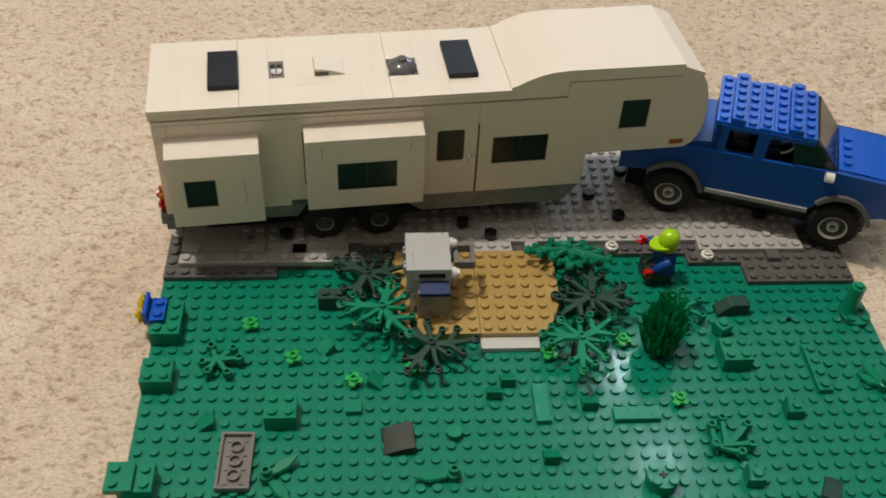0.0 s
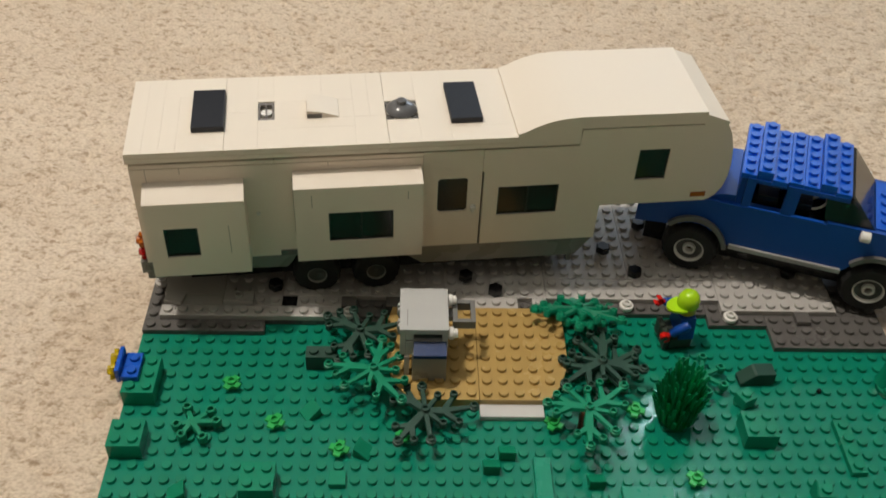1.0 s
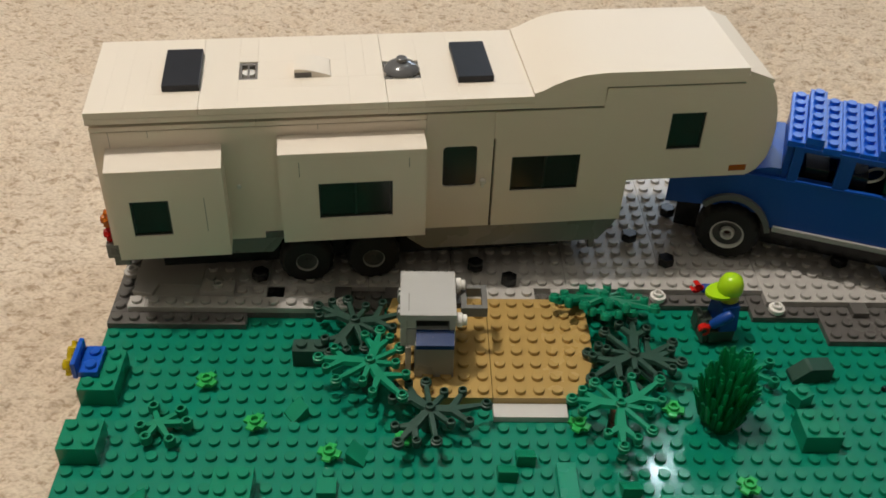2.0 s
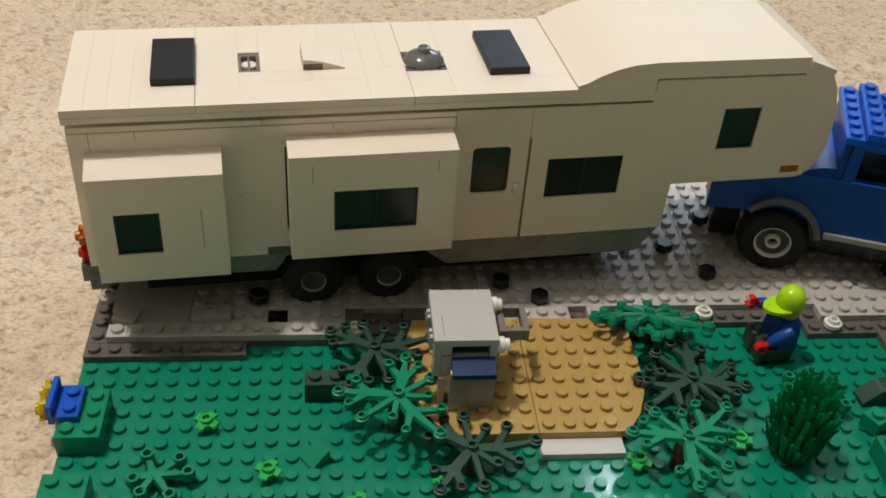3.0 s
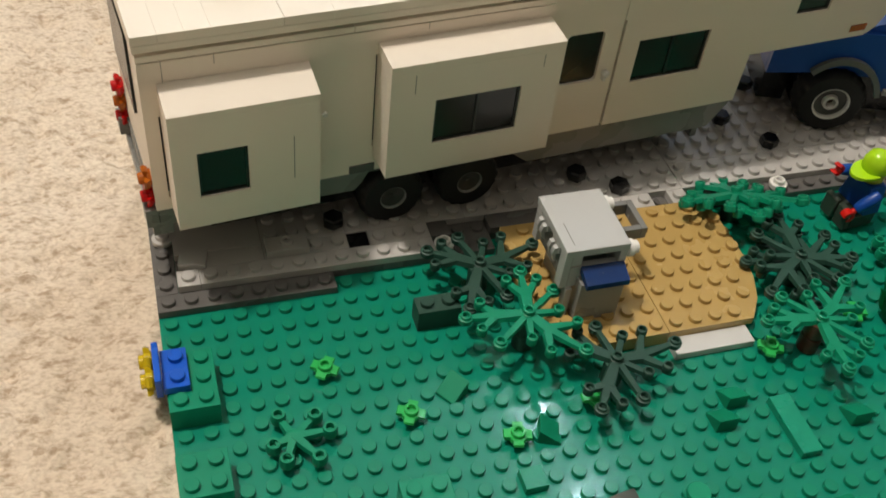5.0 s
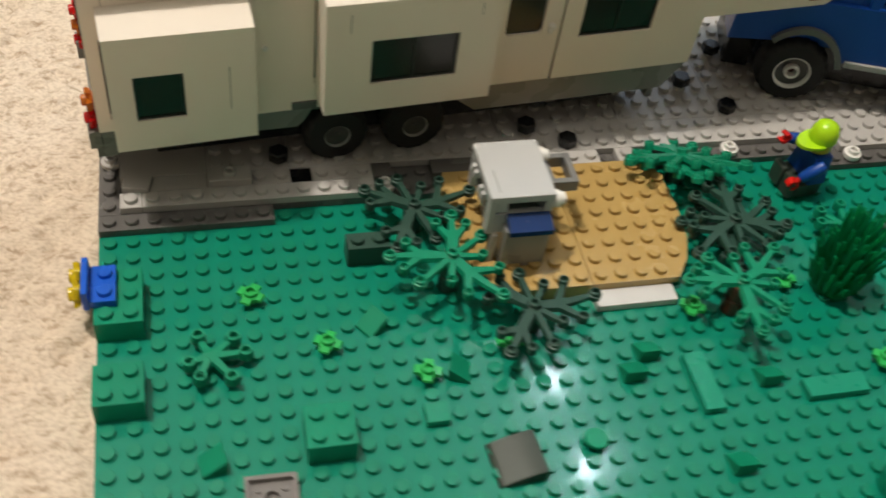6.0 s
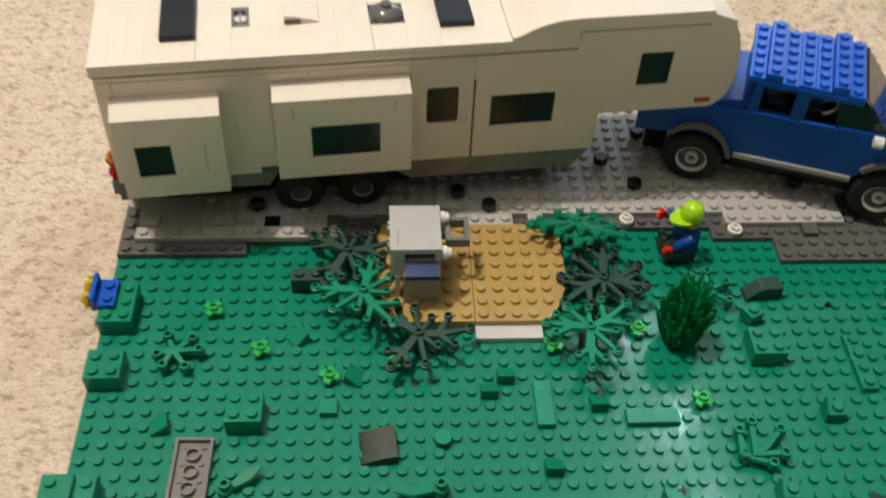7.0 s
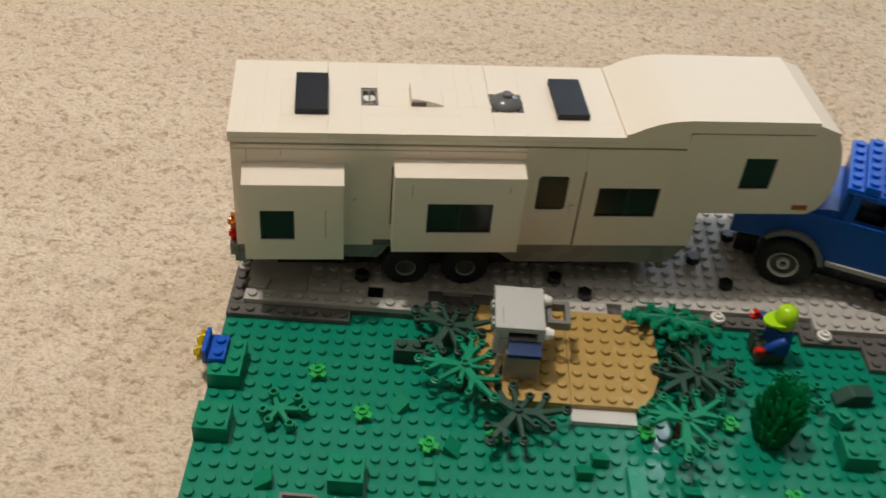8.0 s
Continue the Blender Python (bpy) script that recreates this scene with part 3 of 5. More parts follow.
def round_base(u, v, nu, material, label):
    bm = bmesh.new()
    h = 0.0080
    lathe(bm, [(0.0066, 0), (0.0078, 0.0010), (0.0078, h - 0.0002), (0.0076, h)], None, 28)
    for x in (-0.5, 0.5):
        for y in (-0.5, 0.5):
            stud(bm, x * S, y * S, h)
    # flat black strips paint the dark inside of the cross hole
    box(bm, -0.0022, 0.0022, -0.0007, 0.0007, h, h + 0.0001, mat=1)
    box(bm, -0.0007, 0.0007, -0.0022, 0.0022, h, h + 0.00015, mat=1)
    ob = new("toy_round_plate", shade(mesh_of("toy_round_plate", bm, [material, BLACK])))
    ob.matrix_world = Matrix.Translation(at(u, v, 0))
    return tagged(ob, label, "round brick")


round_base(32, 32.45, 2, GREEN, "green round toy brick with four studs and a cross hole")


def tower(u, v):
    root = empty("toy_stump", Matrix.Translation(at(u, v, 0)), "green round toy stump on a round base at the plate edge", "toy stump")
    bm = bmesh.new()
    lathe(bm, [(0.0078, 0), (0.0082, 0.0006), (0.0082, 0.0030), (0.0080, 0.0032)], None, 24)
    for x, y in ((0.5, -0.5), (-0.5, -0.5), (0.5, 0.5)):
        stud(bm, x * S, y * S, 0.0032)
    part("base", bm, GREEN, root)
    bm = bmesh.new()
    lathe(bm, [(0.0056, 0), (0.0052, 0.0012), (0.0044, 0.0060), (0.0040, 0.0120), (0.0040, 0.0190), (0.0038, 0.0192)], None, 20)
    lathe(bm, STUD, Matrix.Translation((0, 0, 0.0192)), 14)
    part("stump", bm, GREEN, root, m=Matrix.Translation((-0.0033, 0.003, 0.0032)))


tower(48.85, 45.7)

# ------------------------------------------------------------------ flowers and leaves
def flower(u, v, turn, z=0.21):
    key = "flower"
    if key not in _cache:
        bm = bmesh.new()
        lathe(bm, [(0.0028, 0), (0.0034, 0.0010), (0.0032, 0.0026)], None, 16)
        for k in range(4):
            a = 45 + 90 * k
            vs = extrude_profile(bm, [(0.0018, 0.0008), (0.0040, 0.0008), (0.0049, 0.0016), (0.0046, 0.0024), (0.0018, 0.0026)], -0.0017, 0.0017)
            bmesh.ops.transform(bm, matrix=pose(0, 0, 0.0002, 0, 0, a), verts=vs)
        lathe(bm, RING, Matrix.Translation((0, 0, 0.0026)), 16, close=False)
        _cache[key] = shade(mesh_of("flower", bm, BRIGHT))
    ob = new("toy_flower", _cache[key])
    ob.matrix_world = Matrix.Translation(at(u, v, z)) @ pose(0, 0, 0, 0, 0, turn)
    return tagged(ob, "bright green four petal toy flower on the baseplate", "toy flower", "bright green flowers")


for u, v, a in ((6.5, 45.5, 12), (9.5, 42.5, 20), (13.5, 40.5, 30), (34.5, 38.5, 5), (26.5, 42.5, 15), (17.4, 41.6, 40), (31.7, 43.6, 30), (30.3, 46.3, 10)):
    flower(u, v, a)

# the three forked arms and four plain arms of a leaf piece: (x, y, ring radius in mm)
TIPS = (((0.30, 1.25), ((0.54, 2.8, 2.9), (-0.40, 2.3, 2.2), (1.17, 2.1, 2.2))),
        ((-1.75, 0.25), ((-3.15, 0.36, 2.9), (-2.6, -0.55, 2.2), (-2.2, 1.1, 2.2))),
        ((0.65, -1.2), ((2.0, -2.75, 2.9), (2.2, -1.05, 2.2), (0.26, -2.5, 2.2))))
SINGLES = ((1.8, 1.25, 2.9), (1.57, -0.12, 2.2), (-0.38, -1.6, 2.2), (-1.96, -1.5, 2.9))


def arm(bm, a, b, w0, w1, h0, h1, z=0.0):
    """A flat tapering leaf rib from a to b."""
    a, b = Vector((*a, 0)) * S, Vector((*b, 0)) * S
    d = (b - a).normalized()
    n = Vector((-d.y, d.x, 0))
    rows = []
    for p, w, h in ((a, w0, h0), ((a + b) / 2, (w0 + w1) / 2 * 1.1, (h0 + h1) / 2), (b, w1, h1)):
        rows.append([bm.verts.new(q) for q in (p - n * w + Vector((0, 0, z)), p + n * w + Vector((0, 0, z)),
                                               p + n * w * 0.75 + Vector((0, 0, z + h)), p - n * w * 0.75 + Vector((0, 0, z + h)))])
    fs = [bm.faces.new(rows[0]), bm.faces.new(rows[-1][::-1])]
    for r, s in zip(rows, rows[1:]):
        for i in range(4):
            fs.append(bm.faces.new((r[i], s[i], s[(i + 1) % 4], r[(i + 1) % 4])))
    bmesh.ops.recalc_face_normals(bm, faces=fs)


def leaf_mesh(material):
    key = ("leaf", material.name)
    if key not in _cache:
        bm = bmesh.new()

        def tip(x, y, r):
            r *= 0.001
            m = Matrix.Translation((x * S, y * S, 0))
            k = 0.0022
            if r > k:   # a wide collar under the ring
                lathe(bm, [(0.0018, -0.0008), (r - 0.0002, -0.0008), (r, 0.0006), (r, 0.0016), (k, 0.0018)], m, 16, close=False)
            lathe(bm, [(0.0016, -0.0008), (k - 0.0001, -0.0008), (k, 0.0010), (k, 0.0029), (k - 0.0002, 0.0031), (0.0015, 0.0031), (0.0014, 0.0029), (0.0014, 0.0010), (0, 0.0010)], m, 16, close=False)
        for b, ends in TIPS:
            arm(bm, (0, 0), b, 0.0018, 0.0031, 0.0021, 0.0020)
            for x, y, r in ends:
                arm(bm, (b[0] * 0.9, b[1] * 0.9), (x * 0.92 + b[0] * 0.08, y * 0.92 + b[1] * 0.08), 0.0022, 0.0012, 0.0020, 0.0016)
                tip(x, y, r)
        for x, y, r in SINGLES:
            arm(bm, (0, 0), (x * 0.92, y * 0.92), 0.0016, 0.0013, 0.0021, 0.0016)
            tip(x, y, r)
        lathe(bm, [(0.0026, -0.0012), (0.0028, 0.0), (0.0028, 0.0022), (0.0024, 0.0025)], None, 18)
        lathe(bm, RING, Matrix.Translation((0, 0, 0.0026)), 16, close=False)
        _cache[key] = shade(mesh_of("leaf", bm, material), 50)
    return _cache[key]


def leaf_plant(u, v, z, turn, material, label, bark=None, tilt=(0, 0), size=1.0, under=()):
    """Toy leaves on a stack of round brown bricks."""
    root = empty("leaf_plant", Matrix.Translation(at(u, v, 0)), label, "toy plant", "leaf plants")
    n = max(1, round(z / BR))
    step = z / n
    for i in range(n):
        bm = bmesh.new()
        lathe(bm, [(0.0028, 0), (0.0039, 0.0008), (0.0039, step * S - 0.0003), (0.0036, step * S)], None, 16)
        part("trunk", bm, bark or DKGREEN, root, "round trunk brick", Matrix.Translation((0, 0, i * step * S)))
    part_mesh("leaves", leaf_mesh(material), root, Matrix.Translation((0, 0, z * S)) @ pose(0, 0, 0, tilt[0], tilt[1], turn) @ Matrix.Scale(size, 4))
    for dz, dt, mat in under:
        part_mesh("leaves", leaf_mesh(mat), root, Matrix.Translation((0, 0, (z - dz) * S)) @ pose(0, 0, 0, tilt[0], tilt[1], turn) @ pose(0, 0, 0, 0, 0, dt) @ Matrix.Scale(size * 0.95, 4))
    return root


LP = "green toy leaf plant with hollow round tips"
LD = "dark green toy leaf plant with hollow round tips"
leaf_plant(15.4, 45.3, 2.0, 0, LEAFGREEN, LP, size=0.88)
leaf_plant(18.6, 42.6, 1.3, 61, DKGREEN, LD, size=0.88)
leaf_plant(28.45, 42.4, 1.9, 91, LEAFGREEN, LP, BROWN, size=0.88)
leaf_plant(14.4, 49.0, 1.5, 70, DKGREEN, LD, size=0.88)
leaf_plant(29.85, 46.4, 1.6, -91, DKGREEN, LD, size=0.92, under=((0.5, 176, DKGREEN),))
leaf_plant(28.9, 51.1, 1.6, 12, LEAFGREEN, LP, tilt=(-26, 8), size=0.95, under=((0.45, 75, LEAFGREEN),))


def sprig(u, v, turn, material, label, z=0.3, size=1.0, links=(), arms=((0, 1.6), (1.3, 1.0), (1.5, -0.4), (0.4, -1.5), (-0.9, -1.2), (-1.5, 0.3), (-0.8, 1.2))):
    bm = bmesh.new()
    for i, e in enumerate(arms):
        if not links:
            arm(bm, (0, 0), (e[0] * 0.9, e[1] * 0.9), 0.0017, 0.0011, 0.0020, 0.0016, z=0.0002 * i)
        lathe(bm, [(0.0016, -0.0008), (0.0024, -0.0008), (0.0026, 0.0010), (0.0022, 0.0032), (0.0014, 0.0032), (0.0013, 0.0008), (0, 0.0008)], Matrix.Translation((e[0] * S, e[1] * S, 0)), 14, close=False)
    for i, (a, b) in enumerate(links):
        arm(bm, a, b, 0.0016, 0.0013, 0.0020, 0.0017, z=0.0002 * i)
    if not links:
        lathe(bm, [(0.0022, -0.0022), (0.0028, 0.0), (0.0028, 0.0022), (0.0016, 0.0024)], None, 14)
    ob = new("leaf_sprig", shade(mesh_of("leaf_sprig", bm, material), 50))
    ob.matrix_world = Matrix.Translation(at(u, v, z)) @ pose(0, 0, 0, 0, 0, turn) @ Matrix.Scale(size, 4)
    return tagged(ob, label, "toy plant", "leaf sprigs")


SP = "small green toy sprig lying on the baseplate"
sprig(4.6, 42.2, 0, LEAFGREEN, SP, 0.5, arms=((-0.45, 1.1), (1.0, 0.85), (1.45, 0.05), (-0.85, -0.25), (-0.45, -1.0), (0.8, -1.15)))
sprig(36.9, 35.2, 0, LEAFGREEN, SP, 0.5, arms=((-0.15, 1.5), (-0.95, 1.0), (-1.05, -0.5), (0.4, -1.1), (1.35, 1.0), (1.2, -0.5)),
      links=(((-1.05, -0.5), (0.35, -1.05)), ((-1.05, -0.5), (-0.95, 0.95)), ((-0.4, -0.6), (-0.17, 1.4)), ((0.2, -0.2), (1.3, 0.95)), ((-0.6, -0.55), (1.15, -0.5)), ((-0.5, -0.5), (0.4, -0.1))))
sprig(36.4, 46.2, 40, LEAFGREEN, SP, 0.6, 0.95)


def reed(u, v, blades, label):
    """A small stem with two flat leaves and a hollow stud."""
    bm = bmesh.new()
    lathe(bm, [(0.0030, 0), (0.0034, 0.0006), (0.0034, 0.0050), (0.0024, 0.0056), (0.0024, 0.0088), (0.0014, 0.0088), (0.0013, 0.0060), (0, 0.0060)], None, 14, close=False)
    for a, l, lift in blades:
        k = len(bm.verts)
        arm(bm, (0.3, 0), (l * 0.6, 0), 0.0013, 0.0034, 0.0016, 0.0012)
        arm(bm, (l * 0.6, 0), (l, 0), 0.0034, 0.0007, 0.0012, 0.0007)
        bm.verts.ensure_lookup_table()
        bmesh.ops.transform(bm, matrix=pose(0, 0, 0.0016, 0, -lift, a), verts=bm.verts[k:])
    ob = new("reed_stem", shade(mesh_of("reed_stem", bm, DEEPGREEN), 50))
    ob.matrix_world = Matrix.Translation(at(u, v, 0))
    return tagged(ob, label, "toy plant", "reed stems")


reed(8.4, 33.4, ((35, 2.2, 12), (-50, 2.2, 6)), "green toy stem with flat leaves on the baseplate")
reed(48.5, 39.3, ((118, 2.3, 16), (150, 1.7, 10)), "green toy stem with flat leaves at the baseplate edge")
reed(19.5, 33.2, ((184, 2.5, 8),), "green toy stem with flat leaves on the baseplate")


def bush(u, v):
    """Upright prickly bush: tiers of thick, flat-tipped blades round a core."""
    root = empty("toy_bush", Matrix.Translation(at(u, v, 0)) @ Matrix.Diagonal((1.08, 1.08, 1.06, 1)), "tall dark green prickly toy bush on the baseplate", "toy bush")
    bm = bmesh.new()
    lathe(bm, [(0.0070, 0), (0.0074, 0.003), (0.0062, 0.006), (0.0050, 0.020), (0.0022, 0.030), (0, 0.031)], None, 14)
    part("core", bm, BUSH, root)
    rng = random.Random(11)
    bm = bmesh.new()
    for tier, (z0, count, reach, lean, rise0) in enumerate(((0.0010, 20, 0.0090, 0.0024, 0.0140), (0.0060, 20, 0.0089, 0.0024, 0.0150), (0.0110, 19, 0.0082, 0.0022, 0.0160),
                                                            (0.0155, 17, 0.0070, 0.0022, 0.0165), (0.0195, 13, 0.0052, 0.0020, 0.0170), (0.0225, 8, 0.0028, 0.0014, 0.0155))):
        for k in range(count):
            a = 2 * math.pi * (k + 0.5 * (tier % 2) + rng.uniform(-0.16, 0.16)) / count
            rise, out = rise0 * rng.uniform(0.8, 1.15), lean * rng.uniform(0.3, 1.6)
            d, n = Vector((math.cos(a), math.sin(a), 0)), Vector((-math.sin(a), math.cos(a), 0))
            rings = []
            for t, w, th in ((0, 0.0006, 0.0012), (0.3, 0.0009, 0.0011), (0.85, 0.0009, 0.0009), (1.0, 0.0006, 0.0006)):
                r = reach * min(1, 0.6 + t * 1.4) + out * t * t
                c = d * r + Vector((0, 0, z0 + rise * t))
                rings.append([bm.verts.new(q) for q in (c - n * w - d * th, c + n * w - d * th, c + n * w * 0.7, c - n * w * 0.7)])
            for r, q in zip(rings, rings[1:]):
                for i in range(4):
                    bm.faces.new((r[i], r[(i + 1) % 4], q[(i + 1) % 4], q[i]))
            bm.faces.new(rings[0][::-1]); bm.faces.new(rings[-1])
    bmesh.ops.recalc_face_normals(bm, faces=list(bm.faces))
    part("foliage", bm, BUSH, root, "dark green prickly blades")["kind"] = "stuff"


bush(34.1, 43.1)

# ------------------------------------------------------------------ blue bracket with yellow lamps
def bracket():
    root = empty("bracket", Matrix.Translation(at(0, 44.9, BR)), "blue bracket with clear yellow studs on a green brick", "toy bracket")
    bm = bmesh.new()
    box(bm, -0.1 * S, 0.95 * S, 0, 2 * S, 0.0, 0.4 * S, 0.00015)
    for j in (0.5, 1.5):
        stud(bm, 0.5 * S, j * S, 0.4 * S)
    part("shelf", bm, BLUE, root)
    bm = bmesh.new()
    box(bm, -0.38 * S, -0.12 * S, -0.02 * S, 2.02 * S, -0.1 * S, 1.0 * S, 0.00025)
    part("back_plate", bm, BLUE, root)
    for j in (0.5, 1.5):
        bm = bmesh.new()
        lathe(bm, [(0.0028, 0), (0.0034, 0.0005), (0.0034, 0.0026), (0.0024, 0.0029), (0.0024, 0.0042), (0.0021, 0.0044)], None, 14)
        for k in range(4):
            vs = extrude_profile(bm, [(0.0018, 0.0006), (0.0042, 0.0007), (0.0048, 0.0018), (0.0046, 0.0027), (0.0018, 0.0026)], -0.0017, 0.0017)
            bmesh.ops.transform(bm, matrix=pose(0, 0, 0, 0, 0, 45 + 90 * k), verts=vs)
        part("yellow_stud", bm, YELLOW, root, "clear yellow flower stud", Matrix.Translation((-0.38 * S, j * S, 0.45 * S)) @ pose(0, 0, 0, 0, -90, 0))


bracket()

# ------------------------------------------------------------------ outdoor cooker on the patio
def cooker():
    o = at(17, 46, 0)
    root = empty("outdoor_cooker", Matrix.Translation(at(18.5, 47.7, 2 * PL)), "gray toy outdoor cooker with a blue tray on the tan patio", "toy cooker")
    inv = Matrix.Translation(at(18.5, 47.7, 2 * PL)).inverted() @ Matrix.Translation(o)

    def bx(name, mat, u0, u1, v0, v1, z0, z1, label="", bev=0.0002, m=None):
        bm = bmesh.new()
        box(bm, u0 * S, u1 * S, v0 * S, v1 * S, z0 * S, z1 * S, bev, m=m)
        return part(name, bm, mat, root, label, inv)
    bx("top_slab", MGRAY, -0.02, 2.98, 0.0, 3.62, 4.5, 4.9, "light gray smooth top")
    # strip draws a joint's shade on the slab
    bx("joint", SEAM, 0.44, 0.475, 0.35, 1.75, 4.895, 4.903, "thin dark strip painting joint shade", 0)
    # recessed side and cabinet floor get darker gray, painting the shade within
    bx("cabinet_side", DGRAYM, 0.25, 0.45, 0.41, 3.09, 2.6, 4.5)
    bx("corner_post", MGRAY, 0.0, 0.35, 0.05, 0.6, 2.6, 4.5)
    bx("corner_post", MGRAY, 0.0, 0.35, 3.1, 3.55, 2.6, 4.5)
    bx("cabinet_side", MGRAY, 2.6, 2.95, 0.05, 3.55, 2.6, 4.5)
    bx("cabinet_back", MGRAY, 0.35, 2.6, 3.1, 3.55, 2.6, 4.5)
    bx("cabinet_front", MGRAY, 0.36, 2.59, 0.07, 0.4, 2.6, 3.8)
    bx("cabinet_front", MGRAY, 0.36, 0.85, 0.07, 0.4, 3.9, 4.5)
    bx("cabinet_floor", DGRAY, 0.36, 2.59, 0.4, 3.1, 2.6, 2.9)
    bx("pedestal", PEDESTAL, 0.78, 2.9, -0.5, 3.3, 0.8, 3.2, "gray cooker pedestal")
    bx("leg", LGRAY, 0.28, 0.6, -0.1, 0.3, 0.8, 2.6)
    bm = bmesh.new()
    vs = extrude_profile(bm, [(0.06 * S, 3.82 * S), (-0.85 * S, 3.50 * S), (-0.85 * S, 3.22 * S), (0.06 * S, 3.45 * S)], 0.85 * S, 2.88 * S)
    bmesh.ops.transform(bm, matrix=Matrix(((0, 1, 0, 0), (1, 0, 0, 0), (0, 0, 1, 0), (0, 0, 0, 1))), verts=vs)
    bmesh.ops.recalc_face_normals(bm, faces=list(bm.faces))
    part("blue_tray", bm, TILEBLUE, root, "blue sloping tray", inv)
    for v in (0.95, 2.35):
        bm = bmesh.new()
        for dv in (0.0, 0.42):
            vs = extrude_profile(bm, [(x * S, z * S) for x, z in ((0.25, 4.3), (-0.12, 4.2), (-0.2, 3.9), (-0.08, 3.5), (0.06, 3.42), (-0.02, 3.85), (0.25, 3.95))], (v + dv) * S, (v + dv + 0.24) * S)
        box(bm, 0.05 * S, 0.26 * S, (v - 0.1) * S, (v + 0.76) * S, 3.95 * S, 4.35 * S, 0.0001)
        part("side_clip", bm, MGRAY, root, "light gray double clip", inv)
    for v in (0.35, 3.2):
        bm = bmesh.new()
        lathe(bm, [(0.0024, 0), (0.0032, 0.0006), (0.0032, 0.0026), (0.0024, 0.0030), (0.0024, 0.0045), (0.0020, 0.0048)], None, 16)
        part("burner_knob", bm, PUREWHITE, root, "white round knob", inv @ Matrix.Translation((2.95 * S, v * S, 4.28 * S)) @ pose(0, 0, 0, 0, 90, 0))
    bm = bmesh.new()
    for b in ((3.3, 3.62, 1.65, 3.6), (4.45, 4.75, 1.65, 3.6), (3.62, 4.45, 1.65, 1.95), (3.62, 4.45, 3.3, 3.6)):
        box(bm, b[0] * S, b[1] * S, b[2] * S, b[3] * S, 3.3 * S, 3.95 * S, 0.0002)
    box(bm, 2.95 * S, 3.3 * S, 2.2 * S, 3.0 * S, 3.4 * S, 3.8 * S, 0.0002)
    part("side_rack", bm, DGRAYM, root, "gray open rack at the side", inv)


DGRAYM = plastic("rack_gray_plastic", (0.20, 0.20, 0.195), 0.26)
PEDESTAL = plastic("pedestal_gray_plastic", (0.30, 0.30, 0.28), 0.3, 0.06)
# dark colour of the strips that paint the shade in joints
SEAM = plastic("joint_shade_line", (0.16, 0.15, 0.12), 0.6)
cooker()

# ------------------------------------------------------------------ seated toy figure: one plain mesh
def toy_figure():
    bm = bmesh.new()
    # legs forward, torso, arms, head and cap; local x points ahead
    box(bm, -0.0040, 0.0085, -0.0076, -0.0004, 0, 0.0072, 0.0006, mat=0)
    box(bm, -0.0040, 0.0085, 0.0004, 0.0076, 0, 0.0072, 0.0006, mat=0)
    box(bm, 0.0085, 0.0115, -0.0076, -0.0004, 0, 0.0100, 0.0006, mat=0)
    box(bm, 0.0085, 0.0115, 0.0004, 0.0076, 0, 0.0100, 0.0006, mat=0)
    sec = [(-0.0080, 0.0072), (0.0080, 0.0072), (0.0060, 0.0200), (-0.0060, 0.0200)]
    vs = extrude_profile(bm, sec, -0.0040, 0.0040, mat=1)
    bmesh.ops.transform(bm, matrix=pose(0, 0, 0, 0, 0, 90), verts=vs)
    for side, lift in ((1, -22), (-1, 42)):
        m = pose(0.0, side * 0.0078, 0.0178, 0, -lift, side * -8)
        lathe(bm, [(0.0020, 0), (0.0027, 0.0015), (0.0026, 0.0060), (0.0022, 0.0105), (0.0017, 0.0110)], m @ pose(0, 0, 0, 0, 110, 0), 14, mat=1)
        wrist = m @ pose(0, 0, 0, 0, 110, 0)
        lathe(bm, [(0.0012, 0.0106), (0.0013, 0.0125)], wrist, 12, mat=2)
        claw = [(math.cos(radians(a)) * r, math.sin(radians(a)) * r + 0.0148) for r, seq in ((0.0025, range(140, -141, -20)), (0.0013, range(-140, 141, 20))) for a in ((270 + q) for q in seq)]
        extrude_profile(bm, claw, -0.0016, 0.0016, mat=2, m=wrist)
    lathe(bm, [(0.0040, 0.0200), (0.0051, 0.0212), (0.0051, 0.0268), (0.0044, 0.0280)], None, 20, mat=3)
    lathe(bm, [(0.0054, 0.0252), (0.0058, 0.0262), (0.0056, 0.0294), (0.0044, 0.0324), (0.0022, 0.0338), (0, 0.0341)], None, 24, mat=4)
    pts = [(0.0092 * math.cos(radians(a)), 0.0060 * math.sin(radians(a))) for a in range(-90, 91, 18)]
    lo = [bm.verts.new((0.002 + x, y, 0.0246 - 0.0012 * (x / 0.01))) for x, y in pts]
    hi = [bm.verts.new((0.002 + x, y, 0.0258 - 0.0010 * (x / 0.01))) for x, y in pts]
    fs = [bm.faces.new(lo[::-1]), bm.faces.new(hi)]
    for i in range(len(pts)):
        j = (i + 1) % len(pts)
        fs.append(bm.faces.new((lo[i], lo[j], hi[j], hi[i])))
    for f in fs:
        f.material_index = 4
    ob = new("toy_figure", shade(mesh_of("toy_figure", bm, [OLIVE, TRUCK, RED, LIMEB, LIME]), 40))
    ob.matrix_world = Matrix.Translation(at(35.72, 50.0, 0.21)) @ pose(0, 0, 0, 0, 0, 186) @ Matrix.Scale(1.01, 4)
    tagged(ob, "seated blue toy figure in a lime cap", "toy figure")


